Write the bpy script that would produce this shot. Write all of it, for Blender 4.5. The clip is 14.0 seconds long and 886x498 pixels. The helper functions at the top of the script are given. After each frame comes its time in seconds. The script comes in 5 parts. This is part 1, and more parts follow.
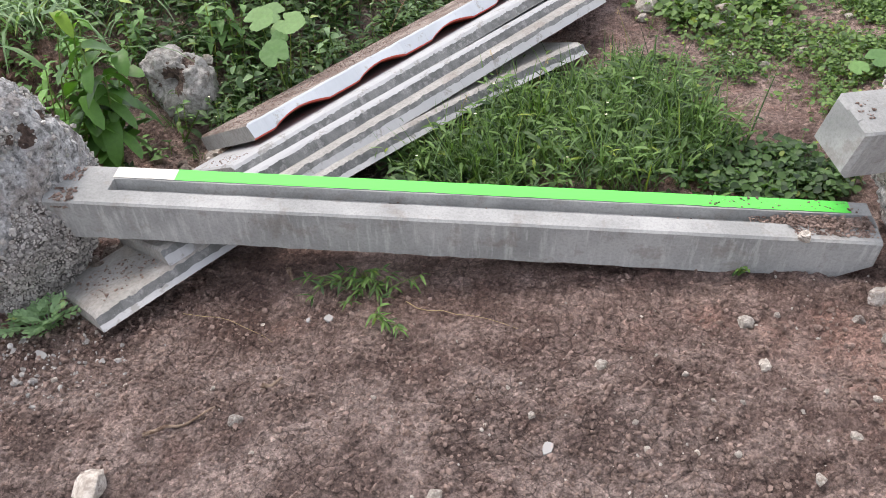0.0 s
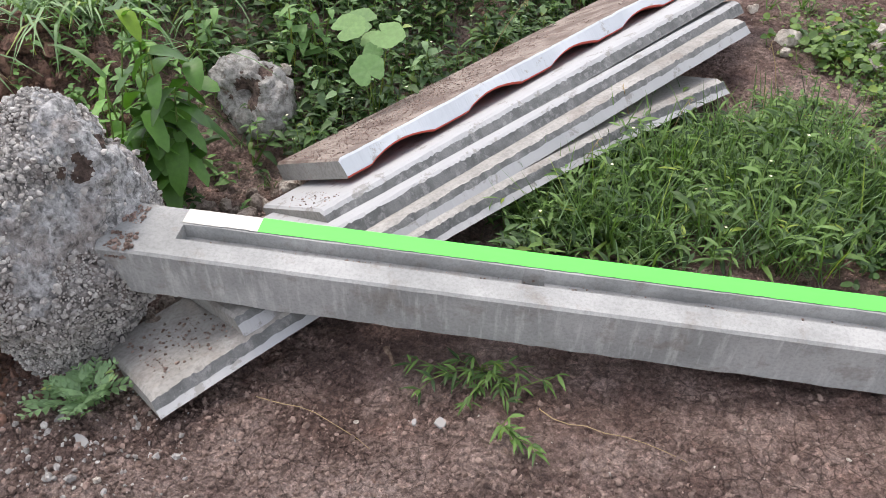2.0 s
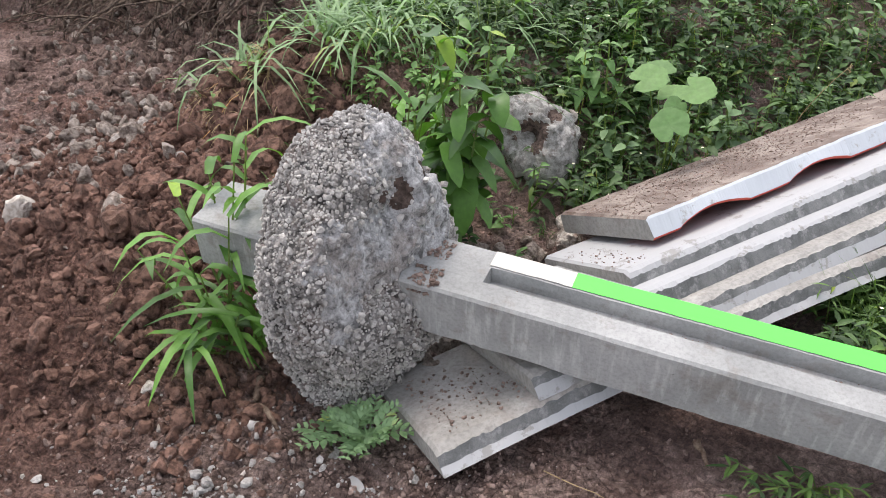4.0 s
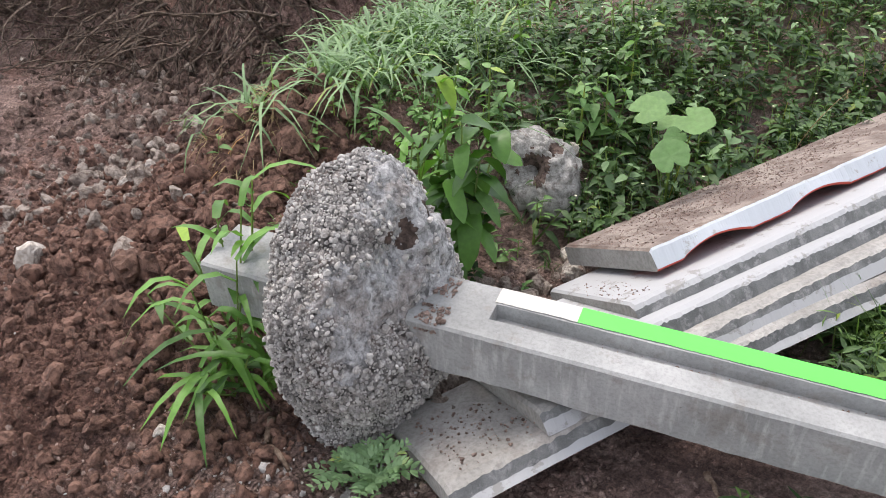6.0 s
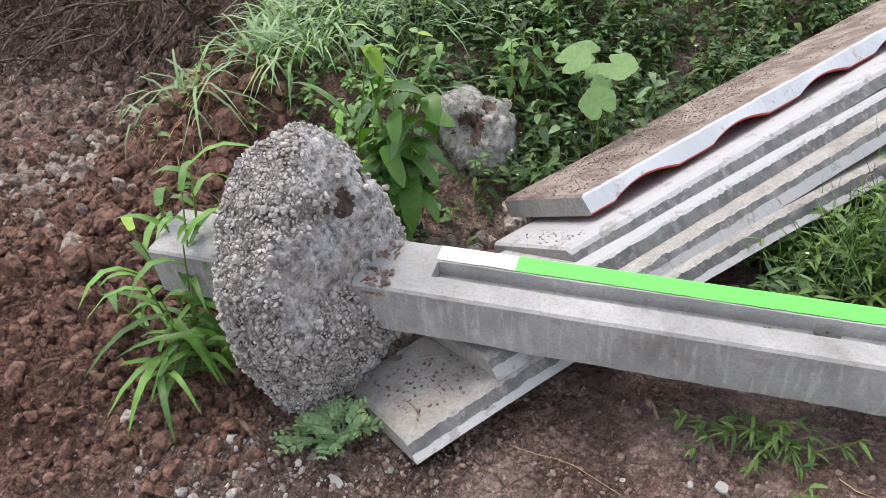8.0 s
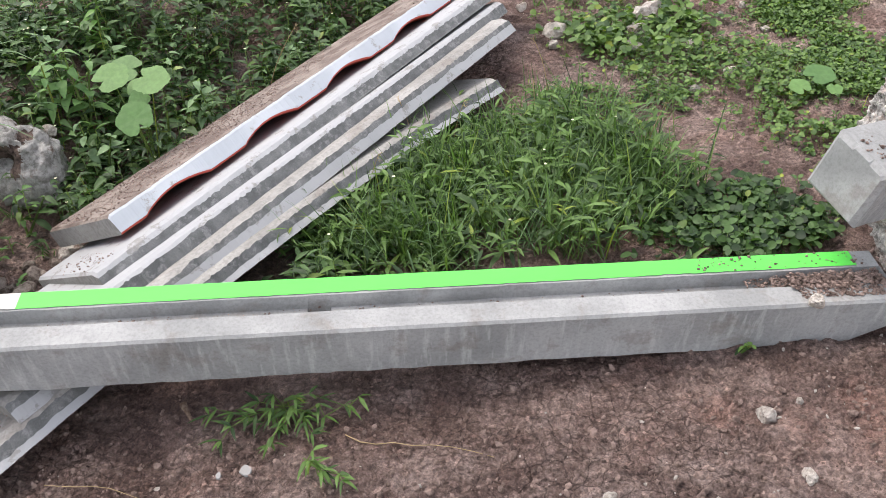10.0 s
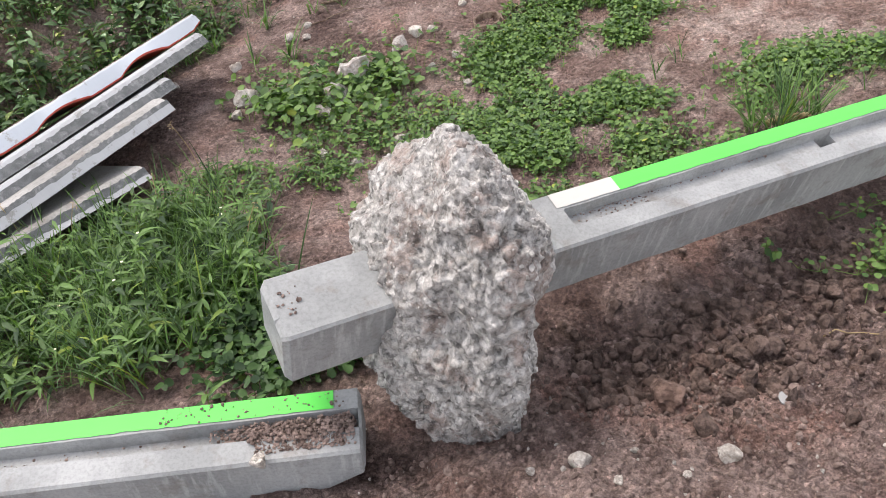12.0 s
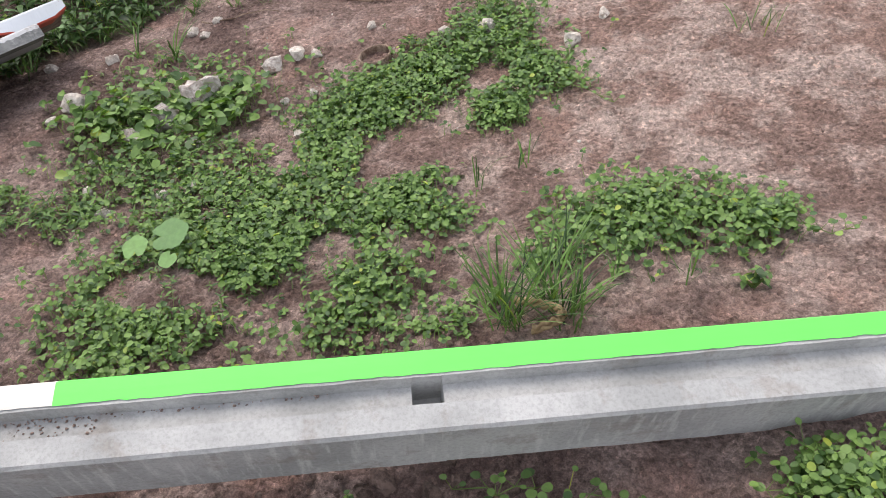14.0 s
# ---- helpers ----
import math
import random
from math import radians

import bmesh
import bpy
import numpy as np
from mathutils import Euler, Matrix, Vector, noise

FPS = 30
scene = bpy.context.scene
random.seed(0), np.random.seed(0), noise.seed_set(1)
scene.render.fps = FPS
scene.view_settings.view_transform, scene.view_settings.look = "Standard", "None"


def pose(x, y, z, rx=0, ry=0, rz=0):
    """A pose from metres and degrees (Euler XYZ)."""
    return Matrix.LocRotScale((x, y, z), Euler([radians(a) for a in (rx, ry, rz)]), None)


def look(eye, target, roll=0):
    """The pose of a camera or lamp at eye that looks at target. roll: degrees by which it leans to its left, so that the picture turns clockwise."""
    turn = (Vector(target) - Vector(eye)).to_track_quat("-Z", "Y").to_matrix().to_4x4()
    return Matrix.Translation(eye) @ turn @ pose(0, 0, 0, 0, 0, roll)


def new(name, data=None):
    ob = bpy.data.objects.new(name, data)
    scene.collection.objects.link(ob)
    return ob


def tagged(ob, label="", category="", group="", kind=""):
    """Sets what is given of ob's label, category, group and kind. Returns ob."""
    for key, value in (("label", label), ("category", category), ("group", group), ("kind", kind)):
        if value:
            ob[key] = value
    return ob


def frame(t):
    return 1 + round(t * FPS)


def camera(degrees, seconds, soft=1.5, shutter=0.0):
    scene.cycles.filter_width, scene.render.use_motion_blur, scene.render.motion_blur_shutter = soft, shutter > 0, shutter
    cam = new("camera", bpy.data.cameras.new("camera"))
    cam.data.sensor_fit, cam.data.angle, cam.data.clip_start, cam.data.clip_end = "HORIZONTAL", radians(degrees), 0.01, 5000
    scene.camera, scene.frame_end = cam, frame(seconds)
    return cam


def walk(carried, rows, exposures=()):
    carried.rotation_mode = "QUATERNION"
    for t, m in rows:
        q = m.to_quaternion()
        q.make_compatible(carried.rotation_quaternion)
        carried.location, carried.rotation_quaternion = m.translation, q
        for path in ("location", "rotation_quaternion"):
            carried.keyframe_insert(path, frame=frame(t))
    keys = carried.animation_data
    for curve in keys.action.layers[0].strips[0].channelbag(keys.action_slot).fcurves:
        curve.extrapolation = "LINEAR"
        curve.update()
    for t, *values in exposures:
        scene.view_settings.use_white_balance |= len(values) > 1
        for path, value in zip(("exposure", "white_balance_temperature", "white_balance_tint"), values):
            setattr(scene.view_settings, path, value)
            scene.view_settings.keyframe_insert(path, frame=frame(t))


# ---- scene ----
cam = camera(57.1, 14.0, soft=0.9)
PATH = [
    (0, (0.75, 0.449, 1.397), (0.452, 2.047, 0.232), -5.0),
    (0.5, (0.788, 0.74, 1.331), (0.693, 2.336, 0.129), -4.0),
    (1, (0.717, 0.856, 1.324), (0.7, 2.438, 0.1), -2.3),
    (1.5, (0.553, 0.895, 1.313), (0.43, 2.483, 0.104), -1.5),
    (2, (0.39, 0.887, 1.317), (0.048, 2.47, 0.144), -1.8),
    (2.5, (0.236, 0.862, 1.3), (-0.303, 2.421, 0.17), -1.7),
    (3, (0.154, 0.85, 1.285), (-0.523, 2.382, 0.191), -1.8),
    (3.5, (0.095, 0.887, 1.263), (-0.643, 2.406, 0.191), -1.6),
    (4, (0.024, 0.951, 1.219), (-0.727, 2.477, 0.167), -1.4),
    (6.5, (0.036, 0.947, 1.256), (-0.737, 2.505, 0.269), -3.9),
    (7, (0.05, 0.947, 1.259), (-0.702, 2.491, 0.235), -5.1),
    (7.2, (0.055, 0.94, 1.261), (-0.687, 2.479, 0.22), -5.6),
    (9.5, (0.398, 0.886, 1.303), (0.121, 2.513, 0.173), -6.9),
    (10, (0.569, 0.922, 1.293), (0.563, 2.562, 0.148), -4.9),
    (10.5, (0.803, 0.905, 1.32), (0.991, 2.535, 0.178), -4.0),
    (11, (1.111, 0.907, 1.395), (1.348, 2.526, 0.245), -5.0),
    (11.5, (1.412, 1.062, 1.4), (1.559, 2.679, 0.233), -7.0),
    (12, (1.809, 1.162, 1.408), (1.774, 2.773, 0.224), -8.7),
    (12.5, (2.283, 1.364, 1.432), (2.037, 2.947, 0.234), -9.2),
    (13, (2.597, 1.674, 1.387), (2.145, 3.194, 0.168), -8.8),
    (13.5, (2.93, 1.955, 1.365), (2.315, 3.408, 0.136), -8.8),
    (14, (3.195, 2.077, 1.356), (2.61, 3.521, 0.101), -8.3),
]
walk(cam, [(t, look(eye, target, roll)) for t, eye, target, roll in PATH], [(0.0, 1.28, 6800, 15), (14.0, 1.28, 6800, 15)])

# ---- world and light ----
world = bpy.data.worlds.new("sky")
scene.world = world
world.use_nodes = True
wn = world.node_tree
sky = wn.nodes.new("ShaderNodeTexSky")
sky.sky_type, sky.sun_disc = "NISHITA", False
sky.sun_elevation, sky.sun_rotation = radians(67), radians(-53)
sky.dust_density, sky.air_density, sky.ozone_density = 1.5, 1.0, 1.0
pale = wn.nodes.new("ShaderNodeHueSaturation")
pale.inputs["Saturation"].default_value = 0.38
wn.links.new(sky.outputs[0], pale.inputs["Color"])
wn.links.new(pale.outputs[0], wn.nodes["Background"].inputs[0])
wn.nodes["Background"].inputs[1].default_value = 0.165
sun = new("sun", bpy.data.lights.new("sun", "SUN"))
sun.data.energy, sun.data.angle, sun.data.color = 0.9, radians(24), (1.0, 0.95, 0.88)
sun.matrix_world = look((-1.7, 1.3, 5.2), (0, 0, 0))

# ---- materials ----


def graph(name, rough=0.9):
    m = bpy.data.materials.new(name)
    m.use_nodes = True
    nt = m.node_tree
    b = nt.nodes["Principled BSDF"]
    b.inputs["Roughness"].default_value = rough
    b.inputs["Specular IOR Level"].default_value = 0.3
    return m, nt, b


def node(nt, kind, **values):
    n = nt.nodes.new(kind)
    for k, v in values.items():
        n.inputs[k.replace("_", " ")].default_value = v
    return n


def tex(nt, scale, detail=5.0, rough=0.6, kind="ShaderNodeTexNoise", space="Object", stretch=None):
    c = nt.nodes.new("ShaderNodeTexCoord")
    out = c.outputs[space]
    if stretch:
        mp = nt.nodes.new("ShaderNodeMapping")
        mp.inputs["Scale"].default_value = stretch
        nt.links.new(out, mp.inputs[0])
        out = mp.outputs[0]
    n = nt.nodes.new(kind)
    n.inputs["Scale"].default_value = scale
    if kind == "ShaderNodeTexNoise":
        n.inputs["Detail"].default_value, n.inputs["Roughness"].default_value = detail, rough
    nt.links.new(out, n.inputs["Vector"])
    return n


def ramp(nt, socket, *stops):
    r = nt.nodes.new("ShaderNodeValToRGB")
    el = r.color_ramp.elements
    while len(el) < len(stops):
        el.new(0.5)
    for e, (p, c) in zip(el, stops):
        e.position, e.color = p, (*c, 1) if len(c) == 3 else c
    nt.links.new(socket, r.inputs[0])
    return r.outputs[0]


def mix(nt, fac, a, b, blend="MIX"):
    m = nt.nodes.new("ShaderNodeMix")
    m.data_type, m.blend_type = "RGBA", blend
    for sock, v in ((m.inputs[0], fac), (m.inputs[6], a), (m.inputs[7], b)):
        if hasattr(v, "is_linked"):
            nt.links.new(v, sock)
        else:
            sock.default_value = v if isinstance(v, float) else (*v, 1)
    return m.outputs[2]


def maths(nt, op, a, b=None, c=None):
    m = nt.nodes.new("ShaderNodeMath")
    m.operation = op
    for sock, v in zip(m.inputs, (a, b, c)):
        if v is None:
            continue
        if hasattr(v, "is_linked"):
            nt.links.new(v, sock)
        else:
            sock.default_value = v
    return m.outputs[0]


def bump(nt, b, height, strength=0.5, distance=0.01, after=None):
    n = nt.nodes.new("ShaderNodeBump")
    n.inputs["Strength"].default_value, n.inputs["Distance"].default_value = strength, distance
    nt.links.new(height, n.inputs["Height"])
    if after is not None:
        nt.links.new(after, n.inputs["Normal"])
    nt.links.new(n.outputs[0], b.inputs["Normal"])
    return n.outputs[0]


def grey(v):
    return (v, v, v)


def make_soil(name):
    m, nt, b = graph(name, 0.95)
    b.inputs["Specular IOR Level"].default_value = 0.12
    big = tex(nt, 1.1, 4).outputs[0]
    mid = tex(nt, 5, 7, 0.7).outputs[0]
    fine = tex(nt, 75, 6, 0.75).outputs[0]
    grit = tex(nt, 260, 3, 0.7).outputs[0]
    base = ramp(nt, big, (0.36, (0.178, 0.120, 0.103)), (0.52, (0.292, 0.208, 0.183)), (0.68, (0.449, 0.337, 0.295)))
    patch = ramp(nt, mid, (0.41, (0.136, 0.088, 0.075)), (0.505, (0.285, 0.202, 0.174)), (0.60, (0.514, 0.388, 0.340)))
    col = mix(nt, 0.62, base, patch)
    rosy = ramp(nt, tex(nt, 2.3, 3).outputs[0], (0.56, grey(0)), (0.66, grey(0.6)))
    col = mix(nt, rosy, col, (0.456, 0.278, 0.225))
    # the trodden earth of the yard behind is paler, the dug heap redder
    pos = nt.nodes.new("ShaderNodeNewGeometry")
    sep = nt.nodes.new("ShaderNodeSeparateXYZ")
    nt.links.new(pos.outputs["Position"], sep.inputs[0])
    wob = maths(nt, "MULTIPLY_ADD", mid, 1.2, -0.6)
    back = maths(nt, "ADD", maths(nt, "MULTIPLY_ADD", sep.outputs[1], 0.9, -2.9), wob)
    back = maths(nt, "MULTIPLY", ramp(nt, back, (0.0, grey(0)), (1.0, grey(1))), ramp(nt, maths(nt, "MULTIPLY_ADD", sep.outputs[0], 0.8, -1.1), (0.0, grey(0)), (1.0, grey(1))))
    col = mix(nt, maths(nt, "MULTIPLY", back, 0.85), col, mix(nt, ramp(nt, mid, (0.45, grey(0)), (0.58, grey(1))), (0.351, 0.234, 0.191), (0.585, 0.462, 0.400)))
    heap = maths(nt, "ADD", maths(nt, "MULTIPLY_ADD", sep.outputs[0], -1.6, -1.35), wob)
    heap = maths(nt, "MULTIPLY", ramp(nt, heap, (0.0, grey(0)), (1.0, grey(1))), ramp(nt, maths(nt, "ADD", maths(nt, "MULTIPLY_ADD", sep.outputs[0], 1.2, 3.3), wob), (0.0, grey(0.25)), (1.0, grey(1))))
    col = mix(nt, maths(nt, "MULTIPLY", heap, 0.8), col, mix(nt, ramp(nt, mid, (0.38, grey(0)), (0.64, grey(1))), (0.076, 0.038, 0.030), (0.339, 0.186, 0.140)))
    trod = maths(nt, "MULTIPLY", ramp(nt, maths(nt, "ADD", maths(nt, "MULTIPLY_ADD", sep.outputs[1], -2.0, 4.2), wob), (0.0, grey(0)), (0.7, grey(0.5))), ramp(nt, maths(nt, "ADD", maths(nt, "MULTIPLY_ADD", sep.outputs[0], -1.5, 2.2), wob), (0.0, grey(0)), (0.8, grey(1))))
    trod = maths(nt, "MULTIPLY", trod, ramp(nt, maths(nt, "ADD", maths(nt, "MULTIPLY_ADD", sep.outputs[0], 2.0, 2.5), wob), (0.0, grey(0)), (0.8, grey(1))))
    col = mix(nt, trod, col, mix(nt, ramp(nt, mid, (0.42, grey(0)), (0.57, grey(1))), (0.199, 0.156, 0.142), (0.468, 0.386, 0.353)))
    # fine relief shading painted as tone, from the same noise as the bump
    col = mix(nt, 0.9, col, ramp(nt, fine, (0.38, grey(0.60)), (0.5, grey(1)), (0.62, (1.28, 1.27, 1.26))), "MULTIPLY")
    col = mix(nt, 0.7, col, ramp(nt, grit, (0.40, grey(0.72)), (0.5, grey(1)), (0.60, grey(1.26))), "MULTIPLY")
    # single crumbs differ in tone
    lumps = tex(nt, 95, kind="ShaderNodeTexVoronoi")
    tone = nt.nodes.new("ShaderNodeSeparateColor")
    nt.links.new(lumps.outputs["Color"], tone.inputs[0])
    col = mix(nt, 0.6, col, ramp(nt, tone.outputs[0], (0.0, grey(0.55)), (0.5, grey(1)), (0.93, grey(1.22)), (1.0, (1.8, 1.75, 1.7))), "MULTIPLY")
    crumbs = ramp(nt, tex(nt, 34, kind="ShaderNodeTexVoronoi").outputs[0], (0.07, (1.6, 1.57, 1.53)), (0.12, grey(1)))
    col = mix(nt, ramp(nt, tex(nt, 3.0).outputs[0], (0.48, grey(0)), (0.58, grey(1))), col, mix(nt, 1.0, col, crumbs, "MULTIPLY"))

    def cracks(scale, width):
        w = tex(nt, scale * 0.6, 3)
        mp = nt.nodes.new("ShaderNodeVectorMath")
        mp.operation = "MULTIPLY_ADD"
        mp.inputs[1].default_value = (0.55 / scale,) * 3
        nt.links.new(w.outputs["Color"], mp.inputs[0])
        nt.links.new(pos.outputs["Position"], mp.inputs[2])
        v = nt.nodes.new("ShaderNodeTexVoronoi")
        v.feature = "DISTANCE_TO_EDGE"
        v.inputs["Scale"].default_value = scale
        nt.links.new(mp.outputs[0], v.inputs["Vector"])
        return ramp(nt, v.outputs[0], (0.0, grey(0)), (width, grey(1)))
    cr = mix(nt, 0.45, cracks(21, 0.045), cracks(44, 0.06), "MULTIPLY")
    cm = ramp(nt, tex(nt, 1.9).outputs[0], (0.38, grey(0)), (0.50, grey(1)))
    front = ramp(nt, maths(nt, "ADD", maths(nt, "MULTIPLY_ADD", sep.outputs[1], -1.5, 3.75), wob), (0.0, grey(0.15)), (0.6, grey(1)))
    cm = maths(nt, "MULTIPLY", cm, maths(nt, "MULTIPLY", front, ramp(nt, maths(nt, "MULTIPLY_ADD", sep.outputs[0], -1.5, 3.0), (0.0, grey(0.1)), (0.8, grey(1)))))
    cr = mix(nt, cm, grey(1.0), cr)
    col = mix(nt, 1.0, col, ramp(nt, cr, (0.0, grey(0.5)), (1.0, grey(1))), "MULTIPLY")
    nt.links.new(col, b.inputs["Base Color"])
    n1 = bump(nt, b, cr, 0.9, 0.012)
    n2 = bump(nt, b, tex(nt, 32, 7, 0.75).outputs[0], 1.0, 0.045, n1)
    loose = ramp(nt, tex(nt, 4.5, 4).outputs[0], (0.40, grey(0.25)), (0.58, grey(1)))
    grain = maths(nt, "MULTIPLY", loose, maths(nt, "SUBTRACT", 1.0, maths(nt, "MULTIPLY", lumps.outputs["Distance"], 1.4)))
    n2 = bump(nt, b, grain, 1.0, 0.012, n2)
    coarse = tex(nt, 42, kind="ShaderNodeTexVoronoi")
    n2 = bump(nt, b, maths(nt, "MULTIPLY", loose, maths(nt, "SUBTRACT", 1.0, maths(nt, "MULTIPLY", coarse.outputs["Distance"], 1.4))), 0.8, 0.02, n2)
    n3 = bump(nt, b, fine, 0.9, 0.012, n2)
    bump(nt, b, grit, 0.6, 0.004, n3)
    return m


def make_concrete(name, dark, light, pits=0.4, stain=(0.25, 0.2, 0.16), stains=0.35, scale=1.0):
    m, nt, b = graph(name, 0.85)
    big = tex(nt, 4 * scale, 5).outputs[0]
    fine = tex(nt, 90 * scale, 4, 0.7).outputs[0]
    col = ramp(nt, big, (0.40, dark), (0.60, light))
    col = mix(nt, ramp(nt, tex(nt, 7 * scale, 6, 0.7).outputs[0], (0.53, grey(0)), (0.63, grey(stains))), col, stain)
    col = mix(nt, 0.7, col, ramp(nt, fine, (0.39, grey(0.76)), (0.5, grey(1)), (0.62, grey(1.13))), "MULTIPLY")
    vor = tex(nt, 55 * scale, kind="ShaderNodeTexVoronoi")
    pit = ramp(nt, vor.outputs[0], (0.05, grey(0.45)), (0.11, grey(1)))
    sparse = ramp(nt, tex(nt, 14 * scale).outputs[0], (0.55, grey(0)), (0.62, grey(1)))
    col = mix(nt, maths(nt, "MULTIPLY", sparse, pits), col, mix(nt, 1.0, col, pit, "MULTIPLY"))
    nt.links.new(col, b.inputs["Base Color"])
    n1 = bump(nt, b, pit, 0.3 * pits, 0.004)
    bump(nt, b, fine, 0.35, 0.003, n1)
    return m


def make_post_concrete(name, drips):
    """drips: how strongly pale lime streaks show."""
    m, nt, b = graph(name, 0.85)
    big = tex(nt, 3.5, 5).outputs[0]
    fine = tex(nt, 120, 4, 0.7).outputs[0]
    col = ramp(nt, big, (0.40, (0.255, 0.262, 0.255)), (0.60, (0.37, 0.376, 0.366)))
    streak = tex(nt, 1.0, 4, 0.6, stretch=(48, 2, 7)).outputs[0]
    col = mix(nt, ramp(nt, streak, (0.52, grey(0)), (0.66, grey(drips))), col, (0.50, 0.505, 0.49))
    col = mix(nt, ramp(nt, tex(nt, 9, 6, 0.7).outputs[0], (0.54, grey(0)), (0.63, grey(0.45))), col, (0.2, 0.175, 0.15))
    col = mix(nt, 0.6, col, ramp(nt, fine, (0.39, grey(0.8)), (0.5, grey(1)), (0.62, grey(1.1))), "MULTIPLY")
    vor = tex(nt, 40, kind="ShaderNodeTexVoronoi")
    pit = ramp(nt, vor.outputs[0], (0.04, grey(0.4)), (0.09, grey(1)))
    sparse = ramp(nt, tex(nt, 11).outputs[0], (0.56, grey(0)), (0.62, grey(1)))
    col = mix(nt, maths(nt, "MULTIPLY", sparse, 0.6), col, mix(nt, 1.0, col, pit, "MULTIPLY"))
    nt.links.new(col, b.inputs["Base Color"])
    n1 = bump(nt, b, pit, 0.15, 0.004)
    n2 = bump(nt, b, tex(nt, 18, 4).outputs[0], 0.25, 0.006, n1)
    bump(nt, b, fine, 0.25, 0.002, n2)
    return m


def make_paint(name, colour, worn, wear=0.6, rough=0.55):
    m, nt, b = graph(name, rough)
    w = ramp(nt, tex(nt, 16, 7, 0.75).outputs[0], (wear, grey(0)), (wear + 0.05, grey(1)))
    shade = ramp(nt, tex(nt, 5, 5).outputs[0], (0.3, tuple(c * 0.93 for c in colour)), (0.7, colour))
    nt.links.new(mix(nt, w, shade, worn), b.inputs["Base Color"])
    bump(nt, b, tex(nt, 60, 5, 0.7).outputs[0], 0.25, 0.002)
    return m


def make_leaf(name, dark, light, gloss=0.55):
    m, nt, b = graph(name, gloss)
    inf = nt.nodes.new("ShaderNodeNewGeometry")
    obj = nt.nodes.new("ShaderNodeObjectInfo")
    r = maths(nt, "FRACT", maths(nt, "ADD", inf.outputs["Random Per Island"], obj.outputs["Random"]))
    col = ramp(nt, r, (0.0, dark), (0.75, light), (0.97, light), (1.0, (light[0] * 1.9, light[1] * 1.35, light[2] * 0.8)))
    col = mix(nt, 0.5, col, ramp(nt, tex(nt, 60, 3).outputs[0], (0.3, grey(0.7)), (0.7, grey(1.25))), "MULTIPLY")
    nt.links.new(col, b.inputs["Base Color"])
    b.inputs["Specular IOR Level"].default_value = 0.35
    tr = nt.nodes.new("ShaderNodeBsdfTranslucent")
    nt.links.new(mix(nt, 1.0, col, (1.3, 1.5, 0.6), "MULTIPLY"), tr.inputs[0])
    ms = nt.nodes.new("ShaderNodeMixShader")
    ms.inputs[0].default_value = 0.22
    nt.links.new(b.outputs[0], ms.inputs[1])
    nt.links.new(tr.outputs[0], ms.inputs[2])
    nt.links.new(ms.outputs[0], nt.nodes["Material Output"].inputs[0])
    return m


def make_rock(name, dark, light, soil=0.5, scale=1.0):
    """scale: 1 for meshes in metres, about 0.05 for unit stones that are scaled down."""
    m, nt, b = graph(name, 0.92)
    obj = nt.nodes.new("ShaderNodeObjectInfo")
    geo = nt.nodes.new("ShaderNodeNewGeometry")
    rnd = maths(nt, "FRACT", maths(nt, "ADD", obj.outputs["Random"], geo.outputs["Random Per Island"]))
    c = ramp(nt, tex(nt, 40 * scale, 6, 0.7).outputs[0], (0.40, dark), (0.57, light))
    c = mix(nt, ramp(nt, tex(nt, 26 * scale, 5, 0.7).outputs[0], (0.66 - 0.22 * soil, grey(0)), (0.74 - 0.15 * soil, grey(0.85))), c, (0.2, 0.125, 0.095))
    c = mix(nt, 1.0, c, ramp(nt, rnd, (0.0, grey(0.8)), (1.0, grey(1.15))), "MULTIPLY")
    nt.links.new(c, b.inputs["Base Color"])
    n1 = bump(nt, b, tex(nt, 70 * scale, 6, 0.7).outputs[0], 0.9, 0.02)
    bump(nt, b, tex(nt, 260 * scale, 4, 0.7).outputs[0], 0.6, 0.005, n1)
    return m


